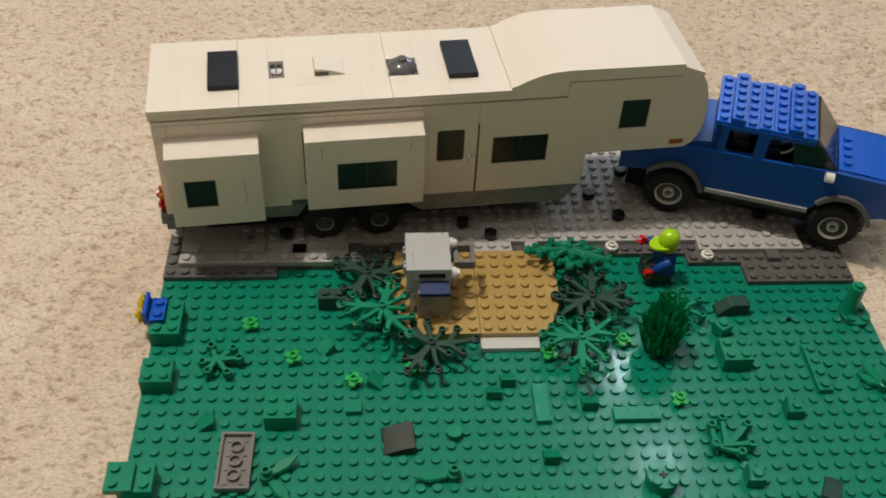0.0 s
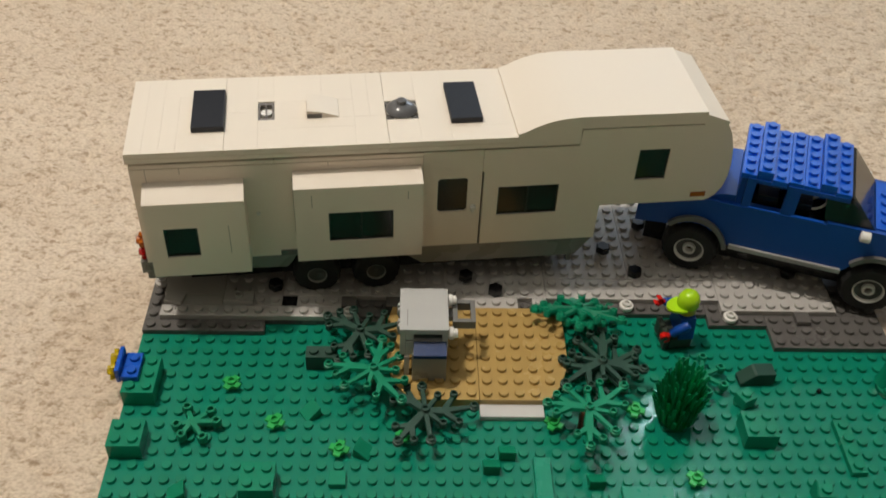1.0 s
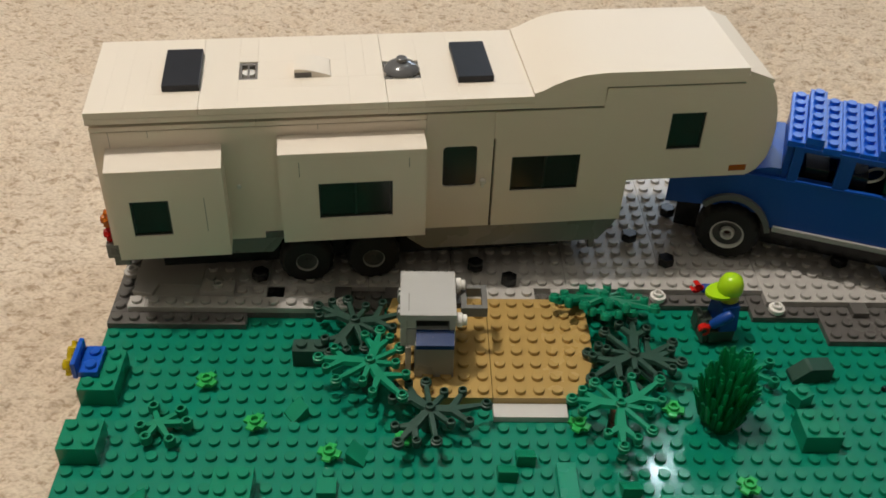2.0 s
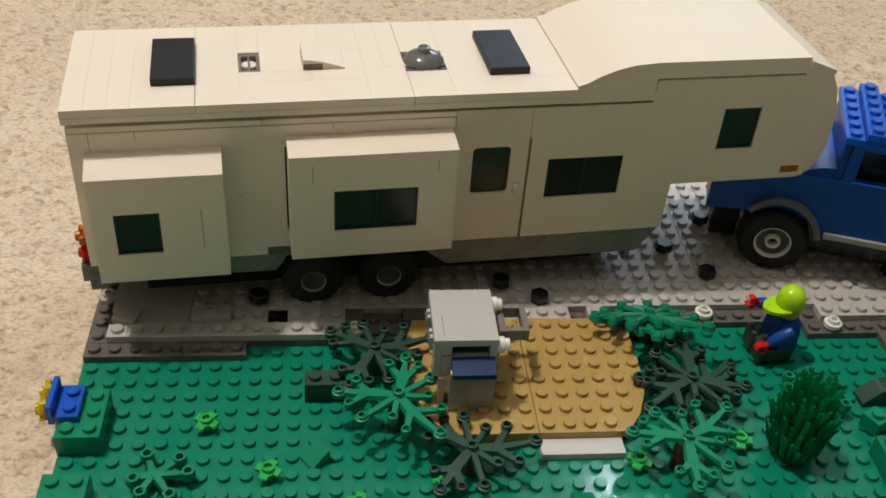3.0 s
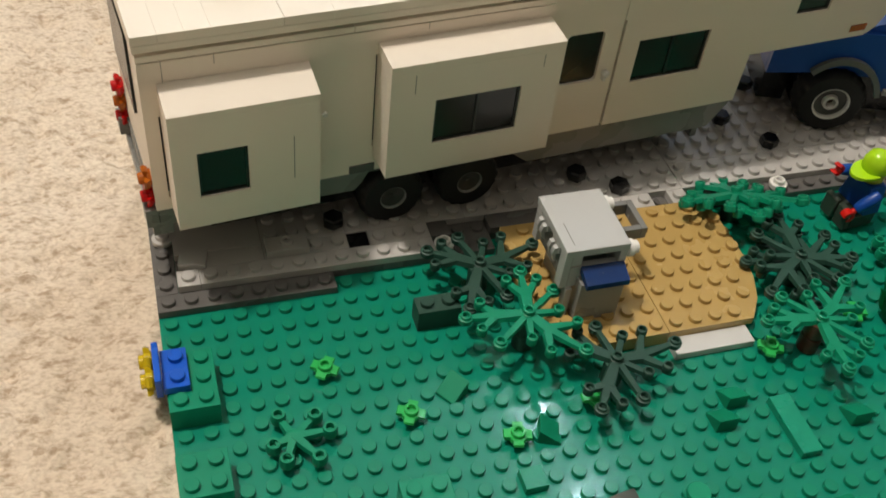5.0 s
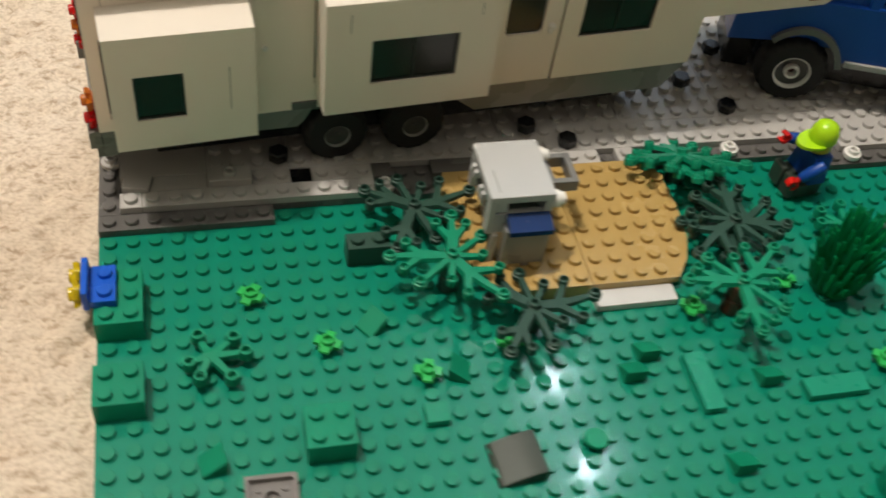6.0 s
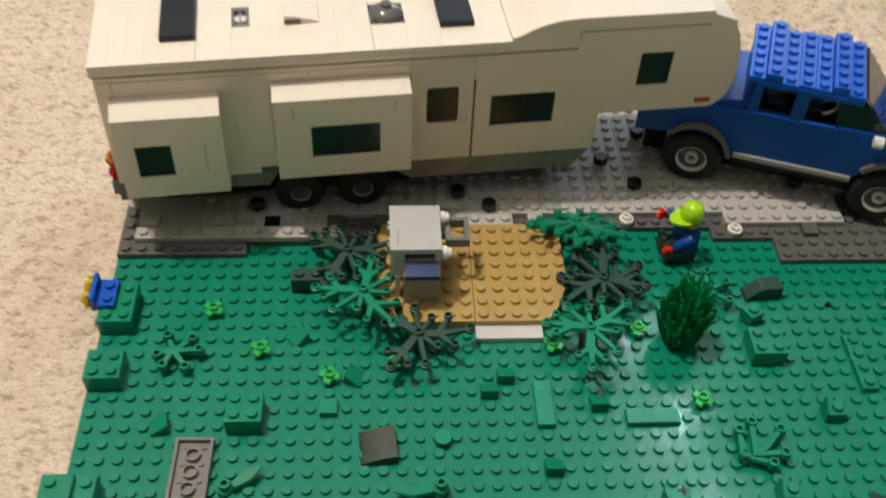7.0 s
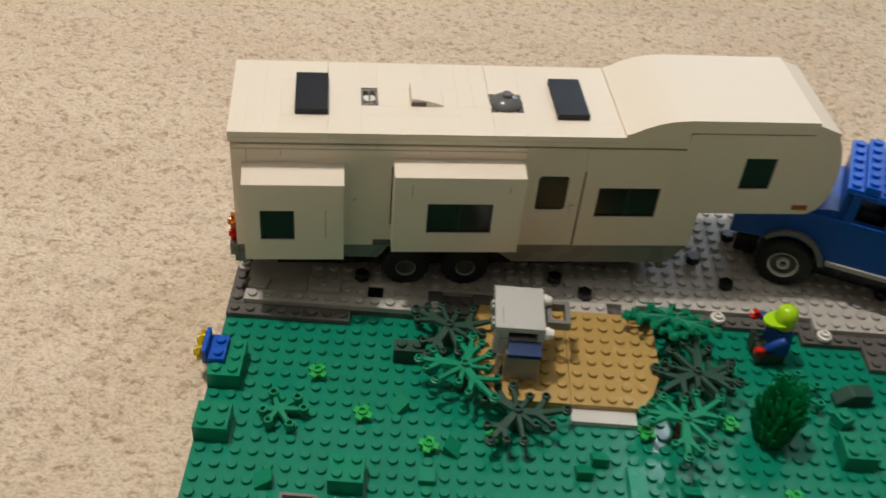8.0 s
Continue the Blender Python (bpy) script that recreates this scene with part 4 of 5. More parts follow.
LIMEB = plastic("dull_yellow_plastic", (0.45, 0.42, 0.02), 0.3)
toy_figure()
bm = bmesh.new()
lathe(bm, [(0.0010, 0), (0.0014, 0.0008), (0.0008, 0.0024), (0, 0.0026)], None, 8)
ob = new("debris_crumb", shade(mesh_of("debris_crumb", bm, BLACK)))
ob.matrix_world = Matrix.Translation(at(44.0, 45.5, 0.0))
tagged(ob, "tiny dark crumb on the baseplate", "crumb")

# ------------------------------------------------------------------ caravan
MM = 0.001
CARAVAN = Matrix.Translation((-0.196, 0.017, 0)) @ pose(0, 0, 0, 0, 0, 6.1)
WALL = 1.2   # the wall stands this far in from the roof's edge


def mmpts(pts):
    return [(x * MM, z * MM) for x, z in pts]


def mmbox(bm, a0, a1, b0, b1, z0, z1, bevel=0.15, mat=0):
    box(bm, a0 * MM, a1 * MM, b0 * MM, b1 * MM, z0 * MM, z1 * MM, bevel * MM, mat)


NOSE = [(222, 114.6), (286.5, 114.6), (297.8, 108.0), (302.2, 100.0), (304.8, 91), (306, 82), (306, 73), (304.6, 66), (301.5, 60.5), (297, 57.2)]
CURVE = [(190.5, 105.8), (194, 106.9), (199, 109.6), (205, 112.0), (212, 113.8), (222, 114.6)]


def wheel(parent, m, radius, width, rim_r, tread=20, plain=False):
    """Tyre and rim as one part with its sub-parts; the wheel's axis is local z, its outer side up."""
    bm = bmesh.new()
    w = width
    lathe(bm, [(rim_r, 0), (radius * 0.86, -w * 0.02), (radius * 0.97, w * -0.14), (radius, w * -0.3), (radius, w * -0.7), (radius * 0.97, w * -0.86), (radius * 0.86, -w), (rim_r, -w)][::-1], None, 4 * tread, close=False)
    for v in bm.verts:
        r = math.hypot(v.co.x, v.co.y)
        if r > radius * 0.9:
            k = round((math.atan2(v.co.y, v.co.x) / (2 * math.pi)) * 4 * tread)
            low = (k // 2 + (1 if v.co.z < -w * 0.5 else 0)) % 2
            f = 0.968 if low else 1.006
            v.co.x, v.co.y = v.co.x * f, v.co.y * f
    bmesh.ops.recalc_face_normals(bm, faces=list(bm.faces))
    tyre = part("wheel", bm, RUBBER, parent, "black rubber tyre", m)
    bm = bmesh.new()
    r = rim_r
    if plain:
        lathe(bm, [(r * 0.90, -w * 0.10), (r * 0.93, -w * 0.02), (r * 0.99, -w * 0.00), (r * 1.0, -w * 0.5)], None, 36, mat=2, close=False)
        lathe(bm, [(0, -w * 0.16), (r * 0.12, -w * 0.16), (r * 0.16, -w * 0.20), (r * 0.90, -w * 0.10)], None, 36, mat=1, close=False)
    else:
        lathe(bm, [(r * 0.24, -w * 0.30), (r * 0.26, -w * 0.05), (r * 0.30, -w * 0.03), (r * 0.40, -w * 0.04), (r * 0.44, -w * 0.20)], None, 36, mat=2, close=False)
        lathe(bm, [(r * 0.86, -w * 0.14), (r * 0.90, -w * 0.03), (r * 0.99, -w * 0.00), (r * 1.0, -w * 0.5)], None, 36, mat=2, close=False)
        lathe(bm, [(0, -w * 0.30), (r * 0.24, -w * 0.30)], None, 36, mat=3, close=False)
        lathe(bm, [(r * 0.44, -w * 0.20), (r * 0.86, -w * 0.14)], None, 36, mat=1, close=False)
    bmesh.ops.remove_doubles(bm, verts=list(bm.verts), dist=1e-6)
    bmesh.ops.recalc_face_normals(bm, faces=list(bm.faces))
    part("rim", bm, [METAL, RIMDARK, PALERIM if not plain else SILLGRAY, BROWN], tyre, "gray plastic rim")
    return tyre


SILLGRAY = plastic("sill_gray_plastic", (0.33, 0.33, 0.32), 0.25)
SLOT = plastic("slot_shadow_gap", (0.030, 0.028, 0.022), 0.7)
FENDER = plastic("fender_gray_plastic", (0.14, 0.14, 0.135), 0.3)
PALERIM = plastic("pale_rim_plastic", (0.62, 0.61, 0.58), 0.22)


def pane(parent, w0, w1, y0, y1, front, bar=True):
    """A dark window: a thin black frame and bar with smoked panes behind the opening's face."""
    bm = bmesh.new()
    e, d = 0.9, front + 0.9
    for b in ((w0, w1, y0, y0 + e), (w0, w1, y1 - e, y1), (w0, w0 + e, y0 + e, y1 - e), (w1 - e, w1, y0 + e, y1 - e)):
        mmbox(bm, b[0] + 0.03, b[1] - 0.03, d, d + 1.6, b[2] + 0.03, b[3] - 0.03, 0)
    if bar:
        mmbox(bm, (w0 + w1) / 2 - 0.5, (w0 + w1) / 2 + 0.5, d, d + 1.6, y0 + e, y1 - e, 0)
    frame_part = part("window_frame", bm, FRAMEDARK, parent, "thin dark window frame")
    cuts = (w0 + e, (w0 + w1) / 2, w1 - e) if bar else (w0 + e, w1 - e)
    for x0, x1 in zip(cuts, cuts[1:]):
        bm = bmesh.new()
        mmbox(bm, x0, x1, d + 0.5, d + 1.2, y0 + e, y1 - e, 0.05)
        part("window_pane", bm, GLASS, parent, "dark smoked window pane")


FRAMEDARK = plastic("window_frame_plastic", (0.014, 0.016, 0.014), 0.35)


def slideout(parent, a0, a1, z0, z1, win, seams, back):
    """A wall box that is pushed out of the caravan's side; its top rises by back towards the wall."""
    f = -12.0
    bm = bmesh.new()
    panel(bm, mmpts(rect(a0, a1, z0, z1 - 3.23)), [mmpts(rect(*win))], 3.2 * MM, m=Matrix.Translation((0, f * MM, 0)))
    face = part("slideout", bm, WHITE, parent, "white pushed-out wall box with a dark window")
    bm = bmesh.new()
    vs = extrude_profile(bm, mmpts([(f, z1 - 3.2), (WALL - 0.05, z1 - 3.2), (WALL - 0.05, z1 + back), (f + 0.4, z1), (f, z1 - 0.3)]), a0 * MM, a1 * MM)
    bmesh.ops.transform(bm, matrix=Matrix(((0, 1, 0, 0), (1, 0, 0, 0), (0, 0, 1, 0), (0, 0, 0, 1))), verts=vs)
    bmesh.ops.recalc_face_normals(bm, faces=list(bm.faces))
    part("top_tile", bm, WHITE, face)
    for x0, x1 in ((a0, a0 + 3), (a1 - 3, a1)):
        bm = bmesh.new()
        mmbox(bm, x0, x1, f + 3.25, WALL + 1, z0, z1 - 3.3, 0.1)
        part("side_panel", bm, WHITE, face)
    bm = bmesh.new()
    mmbox(bm, a0 + 3.05, a1 - 3.05, f + 3.25, WALL + 1, z0, z0 + 3, 0.1)
    part("floor_panel", bm, WHITE, face)
    pane(face, *win, f, win[1] - win[0] > 20)
    # joint shade drawn as thin dark strips on the face
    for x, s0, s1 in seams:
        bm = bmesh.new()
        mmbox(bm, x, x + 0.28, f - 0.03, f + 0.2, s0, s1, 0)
        part("seam", bm, SEAM, face, "thin dark strip painting joint shade")



def caravan():
    root = empty("caravan", CARAVAN, "white toy caravan with two pushed-out wall boxes on gray road", "toy caravan")

    def bx(name, mat, b, label="", bev=0.15, parent=None):
        bm = bmesh.new()
        mmbox(bm, *b, bev)
        return part(name, bm, mat, parent or root, label)
    wm = Matrix.Translation((0, WALL * MM, 0))
    # near side wall in three panels
    bm = bmesh.new()
    panel(bm, mmpts(rect(0.8, 143.4, 34.6, 94.4)), [mmpts([(5.4, 40), (52.7, 40), (52.7, 82), (7.8, 82), (7.8, 74), (5.4, 74)]), mmpts(rect(77.75, 141.0, 46, 85))], 3.2 * MM, m=wm)
    part("side_wall", bm, WHITE, root, "white caravan side wall")
    bx("wall_strip", WHITE, (0.8, 69.9, WALL, WALL + 3.2, 94.75, 97.0), "white strip along the top of the wall", 0.1)
    bx("wall_strip", WHITE, (70.1, 143.4, WALL, WALL + 3.2, 94.75, 97.0), "white strip along the top of the wall", 0.1)
    bm = bmesh.new()
    panel(bm, mmpts(rect(143.6, 173.9, 34.8, 97.0)), [mmpts(rounded(151.2, 166.8, 57.8, 79.8, 2.0))], 3.2 * MM, m=Matrix.Translation((0, (WALL + 0.3) * MM, 0)))
    door = part("door", bm, WHITE, root, "white caravan door with a dark rounded window")
    bx("window_pane", GLASS, (151, 167, WALL + 1.6, WALL + 2.4, 57.6, 80), "dark smoked window pane", 0.05, door)
    bm = bmesh.new()
    mmbox(bm, 169.0, 170.2, WALL - 1.9, WALL + 0.4, 58.2, 62.0, 0.2)
    lathe(bm, [(0.0011, 0), (0.0015, 0.0004), (0.0015, 0.0019), (0.0009, 0.0025)], Matrix.Translation((169.9 * MM, (WALL + 0.1) * MM, 61.2 * MM)) @ pose(0, 0, 0, 90, 0, 0), 12)
    part("handle", bm, PUREWHITE, door, "small white handle")
    bm = bmesh.new()
    outline = [(174.9, 34.8), (238, 34.8), (238.4, 57.2), *NOSE[::-1]]
    outline = outline[:-2] + [(286.9, 111.9), (286.0, 106.7), (223.2, 106.7), (222.6, 97.0), (174.0, 97.0), (174.0, 83.2), (174.9, 83.2)]
    panel(bm, mmpts(outline), [mmpts(rect(182.8, 214.8, 54.0, 73.0)), mmpts(rect(254.8, 271.2, 73.1, 92.6))], 3.2 * MM, m=wm)
    part("side_wall", bm, WHITE, root, "white caravan side wall with two dark windows")
    pane(root, 182.8, 214.8, 54.0, 73.0, WALL)
    pane(root, 254.8, 271.2, 73.1, 92.6, WALL, False)
    # added black sheets give the openings a shaded inside
    bx("inner_wall", BLACK, (1, 237, WALL + 12, WALL + 13, 36, 96), "black sheet standing in for the unlit interior")
    bx("inner_wall", BLACK, (240, 300, WALL + 12, WALL + 13, 60, 106), "black sheet standing in for the unlit interior")
    # band between wall and roof, set in a little
    bx("cornice", WHITE, (12, 222, 14, 61, 95.0, 98.9), bev=0.05)
    bx("roof_rim", WHITE, (0, 126.4, 0, 3.2, 99.0, 101.6), "white roof edge strip")
    bx("roof_rim", WHITE, (126.5, 190.4, 0, 3.2, 98.8, 101.6), "white roof edge strip")
    bx("roof_rim", WHITE, (0, 190.4, 60.8, 64, 98.5, 101.6), "white roof edge strip")
    bx("roof_rim", WHITE, (0, 3.2, 3.3, 60.7, 98.5, 101.6), "white roof edge strip")
    bm = bmesh.new()
    extrude_profile(bm, mmpts([(190.5, 98.2), (222.6, 98.2), (222.6, 107.6), (286.6, 107.6), (286.6, 114.6), *CURVE[::-1]]), (WALL - 0.3) * MM, 63.1 * MM)
    part("raised_roof", bm, WHITE, root, "white curved and raised roof slab")
    # solid dark strips behind the two gaps stand in for their shade
    bx("roof_slot", SLOT, (223.5, 286.0, WALL + 1.0, WALL + 3, 105, 108.5), "dark strip painting shade under the raised roof", 0)
    bx("roof_slot", SLOT, (127, 222, WALL + 1.2, WALL + 3, 96, 99.5), "dark strip painting shade under the roof edge", 0)
    # rounded front: a bent shell
    bm = bmesh.new()
    front = [(286.5, 111.2), *NOSE[2:]]
    inner = [(x - 4.5, z - (2.5 if z > 90 else -1.5)) for x, z in front]
    extrude_profile(bm, mmpts(front + inner[::-1]), (WALL + 3.3) * MM, 62.7 * MM)
    part("nose", bm, WHITE, root, "white rounded caravan front")
    bm = bmesh.new()
    extrude_profile(bm, mmpts([(286.7, 113.3), (298.4, 108.9), (298.9, 107.8), (298.2, 106.9), (286.7, 111.0)]), 0.1 * MM, 63.9 * MM)
    part("nose_cap", bm, WHITE, root, "white sloping front cap")
    # far side, back, floors
    bm = bmesh.new()
    panel(bm, mmpts([(0.8, 34.6), (238, 34.6), (238.4, 57.2), *NOSE[::-1][:-2], (288, 111.6), (288, 106.6), (222.6, 106.6), (222.6, 96.4), (0.8, 96.4)]), [], 3.2 * MM, m=Matrix.Translation((0, 59.6 * MM, 0)))
    part("side_wall", bm, WHITE, root, "white caravan side wall")
    bx("rear_wall", WHITE, (0.9, 4.2, WALL + 3.3, 59.5, 34.7, 96.3), "white caravan back wall")
    bx("front_wall", WHITE, (234.6, 238, WALL + 3.3, 59.5, 34.7, 57.0))
    bx("overhang_floor", WHITE, (238.2, 297, WALL + 3.3, 59.5, 57.2, 60.2))
    bx("floor_pan", DGRAY, (1, 236, 4, 59, 31, 34.5))
    # skirt
    bm = bmesh.new()
    extrude_profile(bm, mmpts([(144, 22.6), (229, 22.2), (237.6, 34.6), (132, 34.6), (136, 29)]), (WALL + 0.7) * MM, (WALL + 4) * MM)
    part("skirt", bm, SKIRT, root, "dark gray side skirt")
    bm = bmesh.new()
    extrude_profile(bm, mmpts([(1.5, 27), (72, 25.5), (75, 29), (78, 34.6), (1.5, 34.6)]), (WALL + 0.7) * MM, (WALL + 4) * MM)
    part("skirt", bm, SKIRT, root, "dark gray side skirt")
    bx("skirt_notch", DGRAY, (69.5, 79, WALL - 0.6, WALL + 0.6, 34.7, 38.2), "dark gray notch block")
    # unseen far skirt, hung nearly to the road to block light underneath
    bm = bmesh.new()
    extrude_profile(bm, mmpts([(144, 9.2), (229, 9.2), (237.6, 34.6), (1.5, 34.6), (1.5, 9.2), (60, 9.2)]), 58 * MM, 62 * MM)
    part("skirt", bm, SKIRT, root, "dark gray side skirt")
    # hung low as well, to keep light out
    bx("front_skirt", SKIRT, (226, 229, 6, 57.8, 14, 31), "dark gray front skirt")
    bx("bumper", SKIRT, (0.2, 1.3, 9, 55, 26.6, 34.4), "dark gray rear bumper")
    for b in (2, 55.2):
        bx("bumper_corner", SKIRT, (-3.0, 1.3, b, b + 6.8, 26.6, 34.4), "dark gray bumper corner")
    bx("bumper_step", SKIRT, (-1, 6, 4, 60, 20.5, 26.5), "dark gray rear step")
    # tail lights
    for b, stack in ((5.6, ((38.6, TRED, "clear red tail light"), (46.6, ORANGE, "clear orange tail light"))),
                     (58.4, ((33.6, TRED, "clear red tail light"), (40.4, ORANGE, "clear orange tail light"), (47.2, TRED, "clear red tail light")))):
        for z, mat, label in stack:
            bm = bmesh.new()
            lathe(bm, [(0.0030, -0.0005), (0.0032, 0.0010), (0.0022, 0.0016), (0.0021, 0.0036), (0.0017, 0.0040)], None, 14)
            for k in range(4):
                vs = extrude_profile(bm, [(0.0016, 0.0002), (0.0036, 0.0004), (0.0044, 0.0016), (0.0040, 0.0024), (0.0016, 0.0018)], -0.0015, 0.0015)
                bmesh.ops.transform(bm, matrix=pose(0, 0, 0, 0, 0, 90 * k), verts=vs)
            part("tail_light", bm, mat, root, label, Matrix.Translation((0.5 * MM, b * MM, z * MM)) @ pose(0, 0, 0, 0, -90, 0))
    bx("side_marker", ORANGE, (287.6, 296.0, WALL - 0.25, WALL + 0.4, 59.9, 63.1), "small amber side marker", 0.1)
    bm = bmesh.new()
    lathe(bm, [(0.0009, 0), (0.0011, 0.0003), (0.0009, 0.0012)], Matrix.Translation((60.0 * MM, WALL * MM, 64.2 * MM)) @ pose(0, 0, 0, 90, 0, 0), 10)
    part("wall_peg", bm, PUREWHITE, root, "tiny white peg on the side wall")
    # more strips that color the wall joints as shaded
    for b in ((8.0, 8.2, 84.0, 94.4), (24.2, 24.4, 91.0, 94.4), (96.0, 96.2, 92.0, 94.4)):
        bx("seam", SEAM, (b[0], b[1], WALL - 0.03, WALL + 0.2, b[2], b[3]), "thin dark strip painting joint shade", 0)
    bx("rear_window", BLACK, (-0.1, 0.85, 18, 56, 64, 95), "dark rear window panel", 0.1)
    # roof tiles with their joints
    g = 0.022
    tiles = [(0, 8, 0, 64), (8, 16, 0, 64), (16, 46.6, 48, 64), (16, 24, 0, 48), (24, 46.6, 0, 14), (24, 46.6, 14, 48),
             (46.6, 62.8, 0, 32), (46.6, 62.8, 32, 64), (62.8, 71, 40, 64), (71, 95, 40, 64), (95, 110.6, 40, 64), (71, 87, 24, 40), (103.2, 110.6, 24, 40),
             (62.8, 90, 16, 24), (90, 110.6, 16, 24), (62.8, 110.6, 0, 16), (110.6, 126.6, 0, 24), (110.6, 118.6, 24, 64), (118.6, 126.6, 24, 64),
             (126.6, 142.8, 36.5, 64), (126.6, 142.8, 0, 20), (142.8, 158, 0, 64), (158, 190.4, 0, 12), (158, 190.4, 12, 48.5), (158, 190.4, 48.5, 64)]
    for a0, a1, b0, b1 in tiles:
        bm = bmesh.new()
        # two joints across the whole roof are wider than the rest
        lo, hi = (0.09 if a0 in (46.6, 126.6) else g), (0.09 if a1 in (46.6, 126.6) else g)
        mmbox(bm, a0 + (lo if a0 else 0), a1 - hi, b0 + (g if b0 else 0), b1 - (g if b1 < 64 else 0), 101.7, 104.8, 0.04)
        part("roof_tile", bm, WHITE, root)
    bx("roof_deck", WHITE, (3.3, 190, 3.3, 60.7, 99.5, 101.6), "white roof deck under the tiles")
    for a0, b0, a1, b1 in ((30.8, 15.4, 46.6, 48.4), (158.6, 14.2, 174.6, 47.4)):
        bm = bmesh.new()
        mmbox(bm, a0, a1, b0, b1, 104.8, 108.0, 0.25)
        part("solar_panel", bm, NAVY, root, "smooth blue-black roof panel")
    # roof grille
    bm = bmesh.new()
    for b in ((62.9, 70.9, 24.1, 26.2), (62.9, 70.9, 37.8, 39.9), (62.9, 64.0, 26.2, 37.8), (69.8, 70.9, 26.2, 37.8), (66.5, 67.3, 26.2, 37.8)):
        mmbox(bm, *b, 102.6, 104.4, 0.1)
    grille = part("roof_grille", bm, LGRAYD, root, "gray roof grille")
    for side in (-1, 1):
        bm = bmesh.new()
        half = [(66.9 + side * 0.45, 29.3)] + [(66.9 + side * (0.45 + 2.3 * math.cos(radians(t))), 32 + 2.7 * math.sin(radians(t))) for t in range(-75, 76, 15)] + [(66.9 + side * 0.45, 34.7)]
        vs = extrude_profile(bm, mmpts(half), 102.0 * MM, 103.9 * MM)
        bmesh.ops.transform(bm, matrix=Matrix(((1, 0, 0, 0), (0, 0, 1, 0), (0, 1, 0, 0), (0, 0, 0, 1))), verts=vs)
        bmesh.ops.recalc_face_normals(bm, faces=list(bm.faces))
        part("grille_dot", bm, PUREWHITE, grille, "white half-round dot")
    # curved roof vent
    bm = bmesh.new()
    pts = [(87.2, 101.7), (103, 101.7)] + [(87.2 + 15.8 * (1 - i / 8), 105.3 + 3.6 * math.sin(radians(90 * i / 8))) for i in range(9)]
    extrude_profile(bm, mmpts(pts), 24.1 * MM, 39.9 * MM)
    part("roof_vent", bm, WHITE, root, "white curved roof vent")
    # thin dark patch paints the opening's shade on the closed vent
    bx("vent_opening", DGRAY, (87.25, 94.6, 23.85, 24.25, 104.85, 107.2), "dark patch painted as the shaded vent opening", 0.03)
    # dish
    bm = bmesh.new()
    for k in range(4):
        mmbox(bm, 126.9 + (k % 2) * 12.5, 130.4 + (k % 2) * 12.5, 20.2 + (k // 2) * 13, 23.2 + (k // 2) * 13, 101.8, 104.6, 0.2)
    part("dish_base", bm, DGRAY, root, "dark dish base")
    bm = bmesh.new()
    lathe(bm, [(0.0050, 0.0), (0.0082, 0.0008), (0.0080, 0.0016), (0.0062, 0.0034), (0.0034, 0.0046), (0.0024, 0.0048), (0.0024, 0.0066), (0.0021, 0.0068)], Matrix.Translation((134.8 * MM, 28.2 * MM, 104.2 * MM)), 32)
    part("dish", bm, DISH, root, "gunmetal round roof dish")
    # pushed-out boxes
    slideout(root, 6, 54.5, 36.2, 83.2, (14, 30.5, 48.8, 67.4), ((45.5, 50, 68),), 3.6)
    slideout(root, 78.4, 142.2, 41.4, 88.4, (95, 127.4, 53.6, 72.4), ((87, 76.5, 84), (134.5, 79, 84)), 1.4)
    # wheels
    for a in (87.5, 119.3):
        wheel(root, pose(a * MM, 0.6 * MM, 18.7 * MM, 90, 0, 0), 12.9 * MM, 10 * MM, 5.3 * MM, 18, True)
        wheel(root, pose(a * MM, 64.0 * MM, 18.7 * MM, -90, 0, 0), 12.9 * MM, 10 * MM, 5.3 * MM, 18, True)
    # added black box that darkens the space under the caravan
    bx("axle_box", BLACK, (20, 212, 10, 54, 14, 30.9), "black box added to deepen shade underneath")
    return root


caravan()

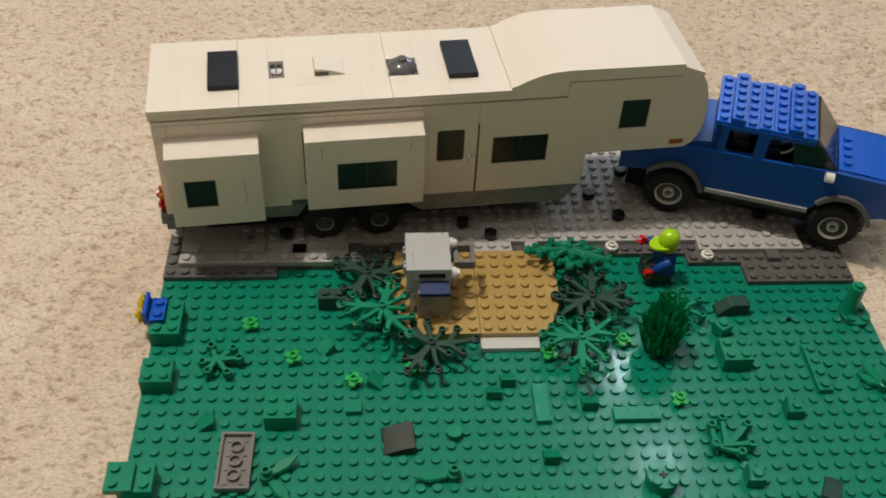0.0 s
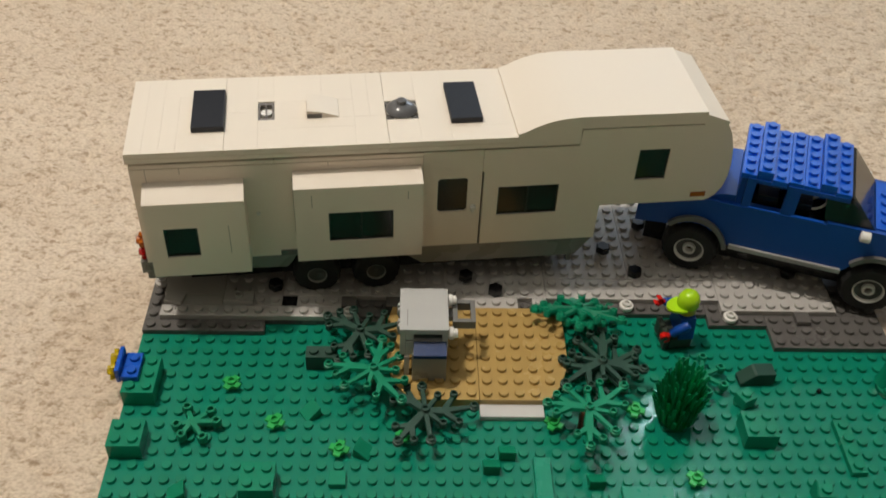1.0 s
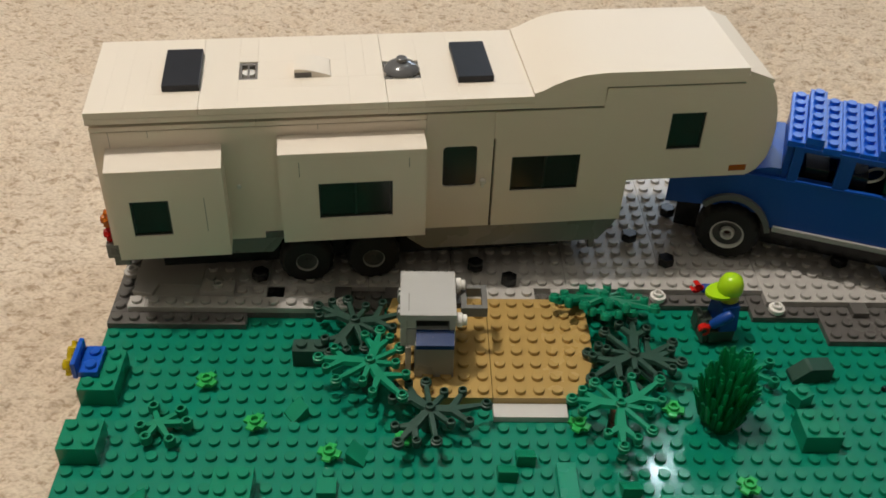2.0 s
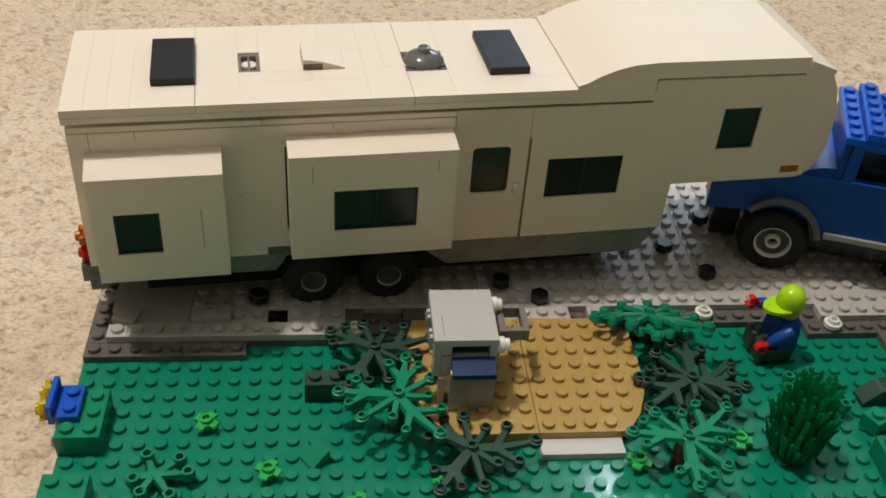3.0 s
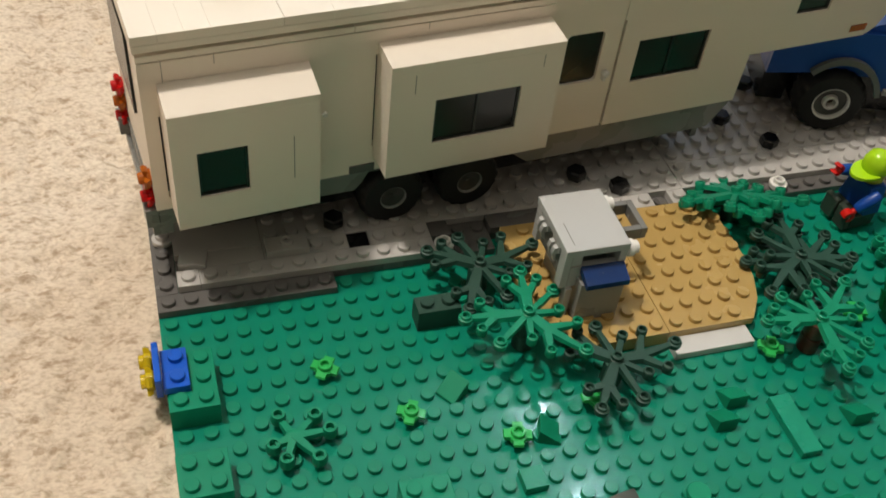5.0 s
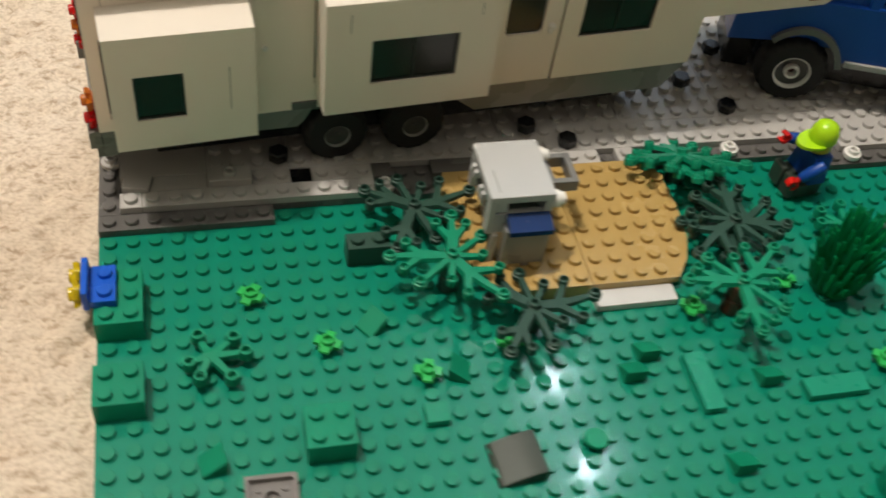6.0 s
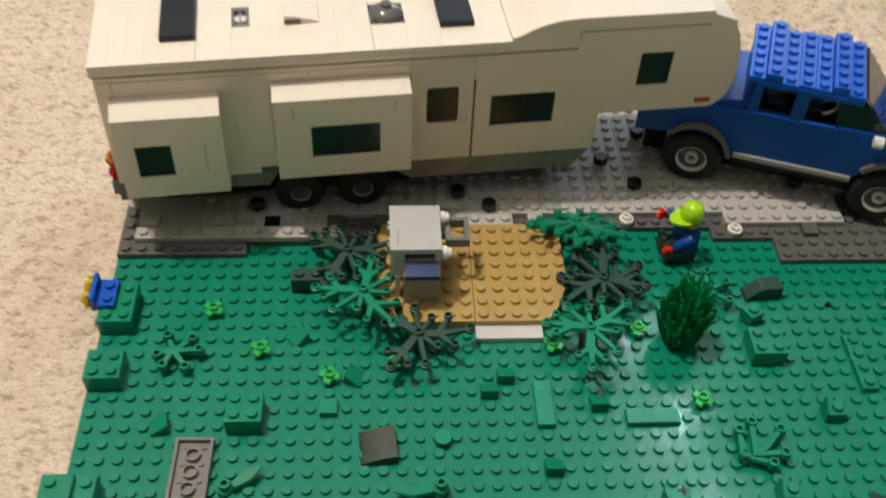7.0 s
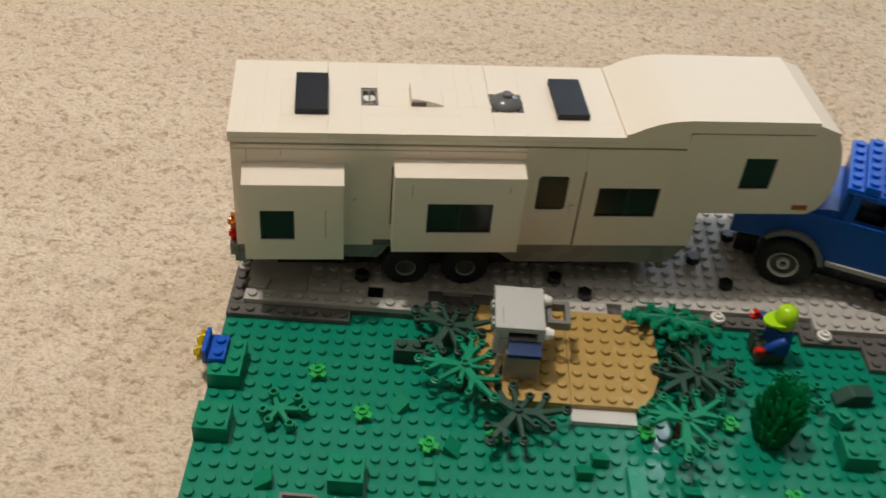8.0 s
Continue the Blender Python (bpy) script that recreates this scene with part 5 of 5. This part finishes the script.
# ------------------------------------------------------------------ pickup truck
def truck():
    root = empty("pickup_truck", Matrix.Translation(at(37.13, 56.03, 0)) @ pose(0, 0, 0, 0, 0, -19.1), "blue toy pickup truck with studded roof parked on the gray road", "toy truck")
    # local: x ahead from the rear axle, y to the far side, in studs

    def bx(name, mat, x0, x1, y0, y1, z0, z1, label="", bev=0.00025, parent=None, m=None):
        bm = bmesh.new()
        box(bm, x0 * S, x1 * S, y0 * S, y1 * S, z0 * S, z1 * S, bev, m=m)
        return part(name, bm, mat, parent or root, label)

    def prof(name, mat, pts, y0, y1, label="", parent=None):
        bm = bmesh.new()
        extrude_profile(bm, [(x * S, z * S) for x, z in pts], y0 * S, y1 * S)
        return part(name, bm, mat, parent or root, label)
    n0, n1 = 0.25, 6.35
    R0, AX = 1.92, 12.14
    zc = 2.74

    def arc(cx, r, a0, a1, n=10):
        return [(cx + 0.84 * r * math.cos(radians(a0 + (a1 - a0) * i / n)), zc + r * math.sin(radians(a0 + (a1 - a0) * i / n))) for i in range(n + 1)]
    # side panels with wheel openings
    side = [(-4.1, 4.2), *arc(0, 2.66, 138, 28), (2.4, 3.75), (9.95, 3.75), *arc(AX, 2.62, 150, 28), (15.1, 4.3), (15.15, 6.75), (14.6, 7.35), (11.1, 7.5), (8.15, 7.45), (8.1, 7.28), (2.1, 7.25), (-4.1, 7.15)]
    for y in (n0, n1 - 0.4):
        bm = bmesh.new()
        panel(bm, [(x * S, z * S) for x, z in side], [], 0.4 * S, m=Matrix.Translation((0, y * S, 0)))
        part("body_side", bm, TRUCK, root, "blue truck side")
    for cx in (0, AX):
        for y0, y1 in ((n0 - 0.32, n0 - 0.02), (n1 + 0.02, n1 + 0.32)):
            prof("fender", FENDER, arc(cx, 2.98, 138, 16, 14) + arc(cx, 2.62, 16, 138, 14), y0, y1, "dark gray wheel arch")
    for y in (n0 - 0.22, n1):
        bx("sill", SILLGRAY, 2.5, 9.95, y, y + 0.22, 3.62, 3.98, "gray side sill")
    bx("chassis", BLACK, -1.6, 14.6, 1.75, 4.85, 1.5, 3.8, "dark chassis")
    # black block added to shade the road below the bed
    bx("underbody", BLACK, -3.4, -1.9, n0 + 2.0, n1 - 0.42, 1.2, 4.3, "black block added for shade under the bed")
    bx("bed_floor", TRUCK, -4.0, 2.0, n0 + 0.42, n1 - 0.42, 4.3, 5.0)
    bx("tailgate", TRUCK, -4.1, -3.7, n0 + 0.42, n1 - 0.42, 4.2, 7.1, "blue tailgate")
    # cab back with its sloped piece
    prof("cab_back", TRUCK, [(0.05, 7.0), (2.1, 7.0), (2.1, 7.85), (1.5, 7.8), (0.9, 7.6), (0.4, 7.3)], n0 + 0.3, n1 - 0.3, "blue sloped piece behind the cab")
    bx("cab_back_wall", TRUCK, 2.12, 2.5, n0 + 0.3, n1 - 0.3, 5.0, 9.6)
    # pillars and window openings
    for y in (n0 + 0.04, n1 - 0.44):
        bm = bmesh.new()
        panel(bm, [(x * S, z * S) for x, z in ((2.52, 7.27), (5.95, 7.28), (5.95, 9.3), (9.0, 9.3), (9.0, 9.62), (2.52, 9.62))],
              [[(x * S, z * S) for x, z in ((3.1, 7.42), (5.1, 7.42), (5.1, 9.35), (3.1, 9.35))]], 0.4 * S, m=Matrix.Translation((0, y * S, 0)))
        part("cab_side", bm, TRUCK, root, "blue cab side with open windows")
    for x0, x1 in ((3.0, 5.1), (5.8, 7.9)):
        bx("window_ledge", BLUE, x0, x1, n0 - 0.03, n0 + 0.2, 7.26, 7.42, "blue window ledge")
    # windscreen
    bm = bmesh.new()
    extrude_profile(bm, [(x * S, z * S) for x, z in ((11.15, 7.5), (9.2, 9.8), (9.0, 9.8), (10.85, 7.5))], (n0 + 0.25) * S, (n1 - 0.25) * S)
    part("windscreen", bm, SMOKE, root, "smoked clear windscreen")
    for y in (n0 + 0.2, n1 - 0.38):
        prof("windscreen_side", SMOKEDARK, [(10.95, 7.5), (9.3, 9.28), (7.6, 9.28), (7.9, 7.5)], y, y + 0.18, "smoked clear windscreen side")
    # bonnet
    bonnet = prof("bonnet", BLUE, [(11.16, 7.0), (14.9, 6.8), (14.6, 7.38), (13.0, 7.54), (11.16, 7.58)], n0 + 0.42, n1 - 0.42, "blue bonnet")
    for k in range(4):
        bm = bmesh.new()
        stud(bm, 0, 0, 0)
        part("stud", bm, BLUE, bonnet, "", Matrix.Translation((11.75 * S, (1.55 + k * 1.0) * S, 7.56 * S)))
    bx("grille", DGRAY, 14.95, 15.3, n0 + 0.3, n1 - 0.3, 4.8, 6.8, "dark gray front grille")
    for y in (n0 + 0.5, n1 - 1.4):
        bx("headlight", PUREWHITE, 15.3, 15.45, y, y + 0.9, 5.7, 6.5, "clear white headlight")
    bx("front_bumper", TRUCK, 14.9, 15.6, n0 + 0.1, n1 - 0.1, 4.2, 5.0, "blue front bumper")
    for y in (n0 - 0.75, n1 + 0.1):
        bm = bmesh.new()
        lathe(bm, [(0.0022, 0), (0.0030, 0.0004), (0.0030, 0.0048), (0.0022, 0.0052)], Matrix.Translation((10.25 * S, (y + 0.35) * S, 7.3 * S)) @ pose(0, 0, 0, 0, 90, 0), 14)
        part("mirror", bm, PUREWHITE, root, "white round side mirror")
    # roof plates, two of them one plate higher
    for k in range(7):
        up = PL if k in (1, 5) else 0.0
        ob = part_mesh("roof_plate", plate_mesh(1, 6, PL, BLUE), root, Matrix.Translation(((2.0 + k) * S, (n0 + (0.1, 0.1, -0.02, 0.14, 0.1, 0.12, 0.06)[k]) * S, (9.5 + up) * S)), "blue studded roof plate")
        if up:
            bx("roof_spacer", BLUE, 2.05 + k, 2.95 + k, n0 + 0.15, n0 + 6.05, 9.5, 9.9)
    # cabin
    bx("seat", BLACK, 3.4, 4.8, 1.0, 5.6, 5.2, 8.0, "dark rear seat")
    bx("seat", BLACK, 5.9, 7.0, 1.0, 5.6, 5.2, 8.0, "dark front seat")
    bx("dashboard", BLACK, 8.3, 10.8, n0 + 0.5, n1 - 0.5, 6.0, 7.7, "dark dashboard")
    bx("cab_floor", BLACK, 2.6, 11, n0 + 0.42, n1 - 0.42, 4.6, 5.1, "dark cab floor")
    bm = bmesh.new()
    pts = []
    for i in range(25):
        a = 2 * math.pi * i / 24
        pts.append(Vector((math.cos(a), math.sin(a), 0)) * 0.0052)
    for i in range(24):
        p, q = pts[i], pts[i + 1]
        d = (q - p)
        mm = Matrix.Translation(p) @ d.to_track_quat("Z", "Y").to_matrix().to_4x4()
        lathe(bm, [(0.0007, 0), (0.0007, d.length)], mm, 8)
    part("steering_wheel", bm, PUREWHITE, root, "white steering wheel", Matrix.Translation((7.3 * S, (n0 + 1.4) * S, 7.9 * S)) @ pose(0, 0, 0, 0, -30, 0))
    for x in (0, AX):
        wheel(root, Matrix.Translation((x * S, 0.0, zc * S)) @ pose(0, 0, 0, 90, 0, 0), 15.8 * MM, 13 * MM, 8.3 * MM, 22)
        wheel(root, Matrix.Translation((x * S, 6.6 * S, zc * S)) @ pose(0, 0, 0, -90, 0, 0), 15.8 * MM, 13 * MM, 8.3 * MM, 22)
    return root


truck()

# ------------------------------------------------------------------ ceiling lamps
def ceiling_lamp(x, y, z):
    root = empty("ceiling_lamp", Matrix.Translation((x, y, CEIL)), "white ceiling lamp with bare bulbs", "ceiling lamp")
    bm = bmesh.new()
    lathe(bm, [(0.09, 0), (0.09, -0.02), (0.03, -0.04), (0.012, -0.045), (0.012, z - CEIL + 0.08)][::-1], None, 24)
    bmesh.ops.recalc_face_normals(bm, faces=list(bm.faces))
    part("stem", bm, LAMPSHADE, root)


ceiling_lamp(-0.64, 0.205, 2.2)
ceiling_lamp(0.745, 1.71, 2.3)
ceiling_lamp(0.81, 1.335, 2.3)
ceiling_lamp(0.825, 1.02, 2.3)
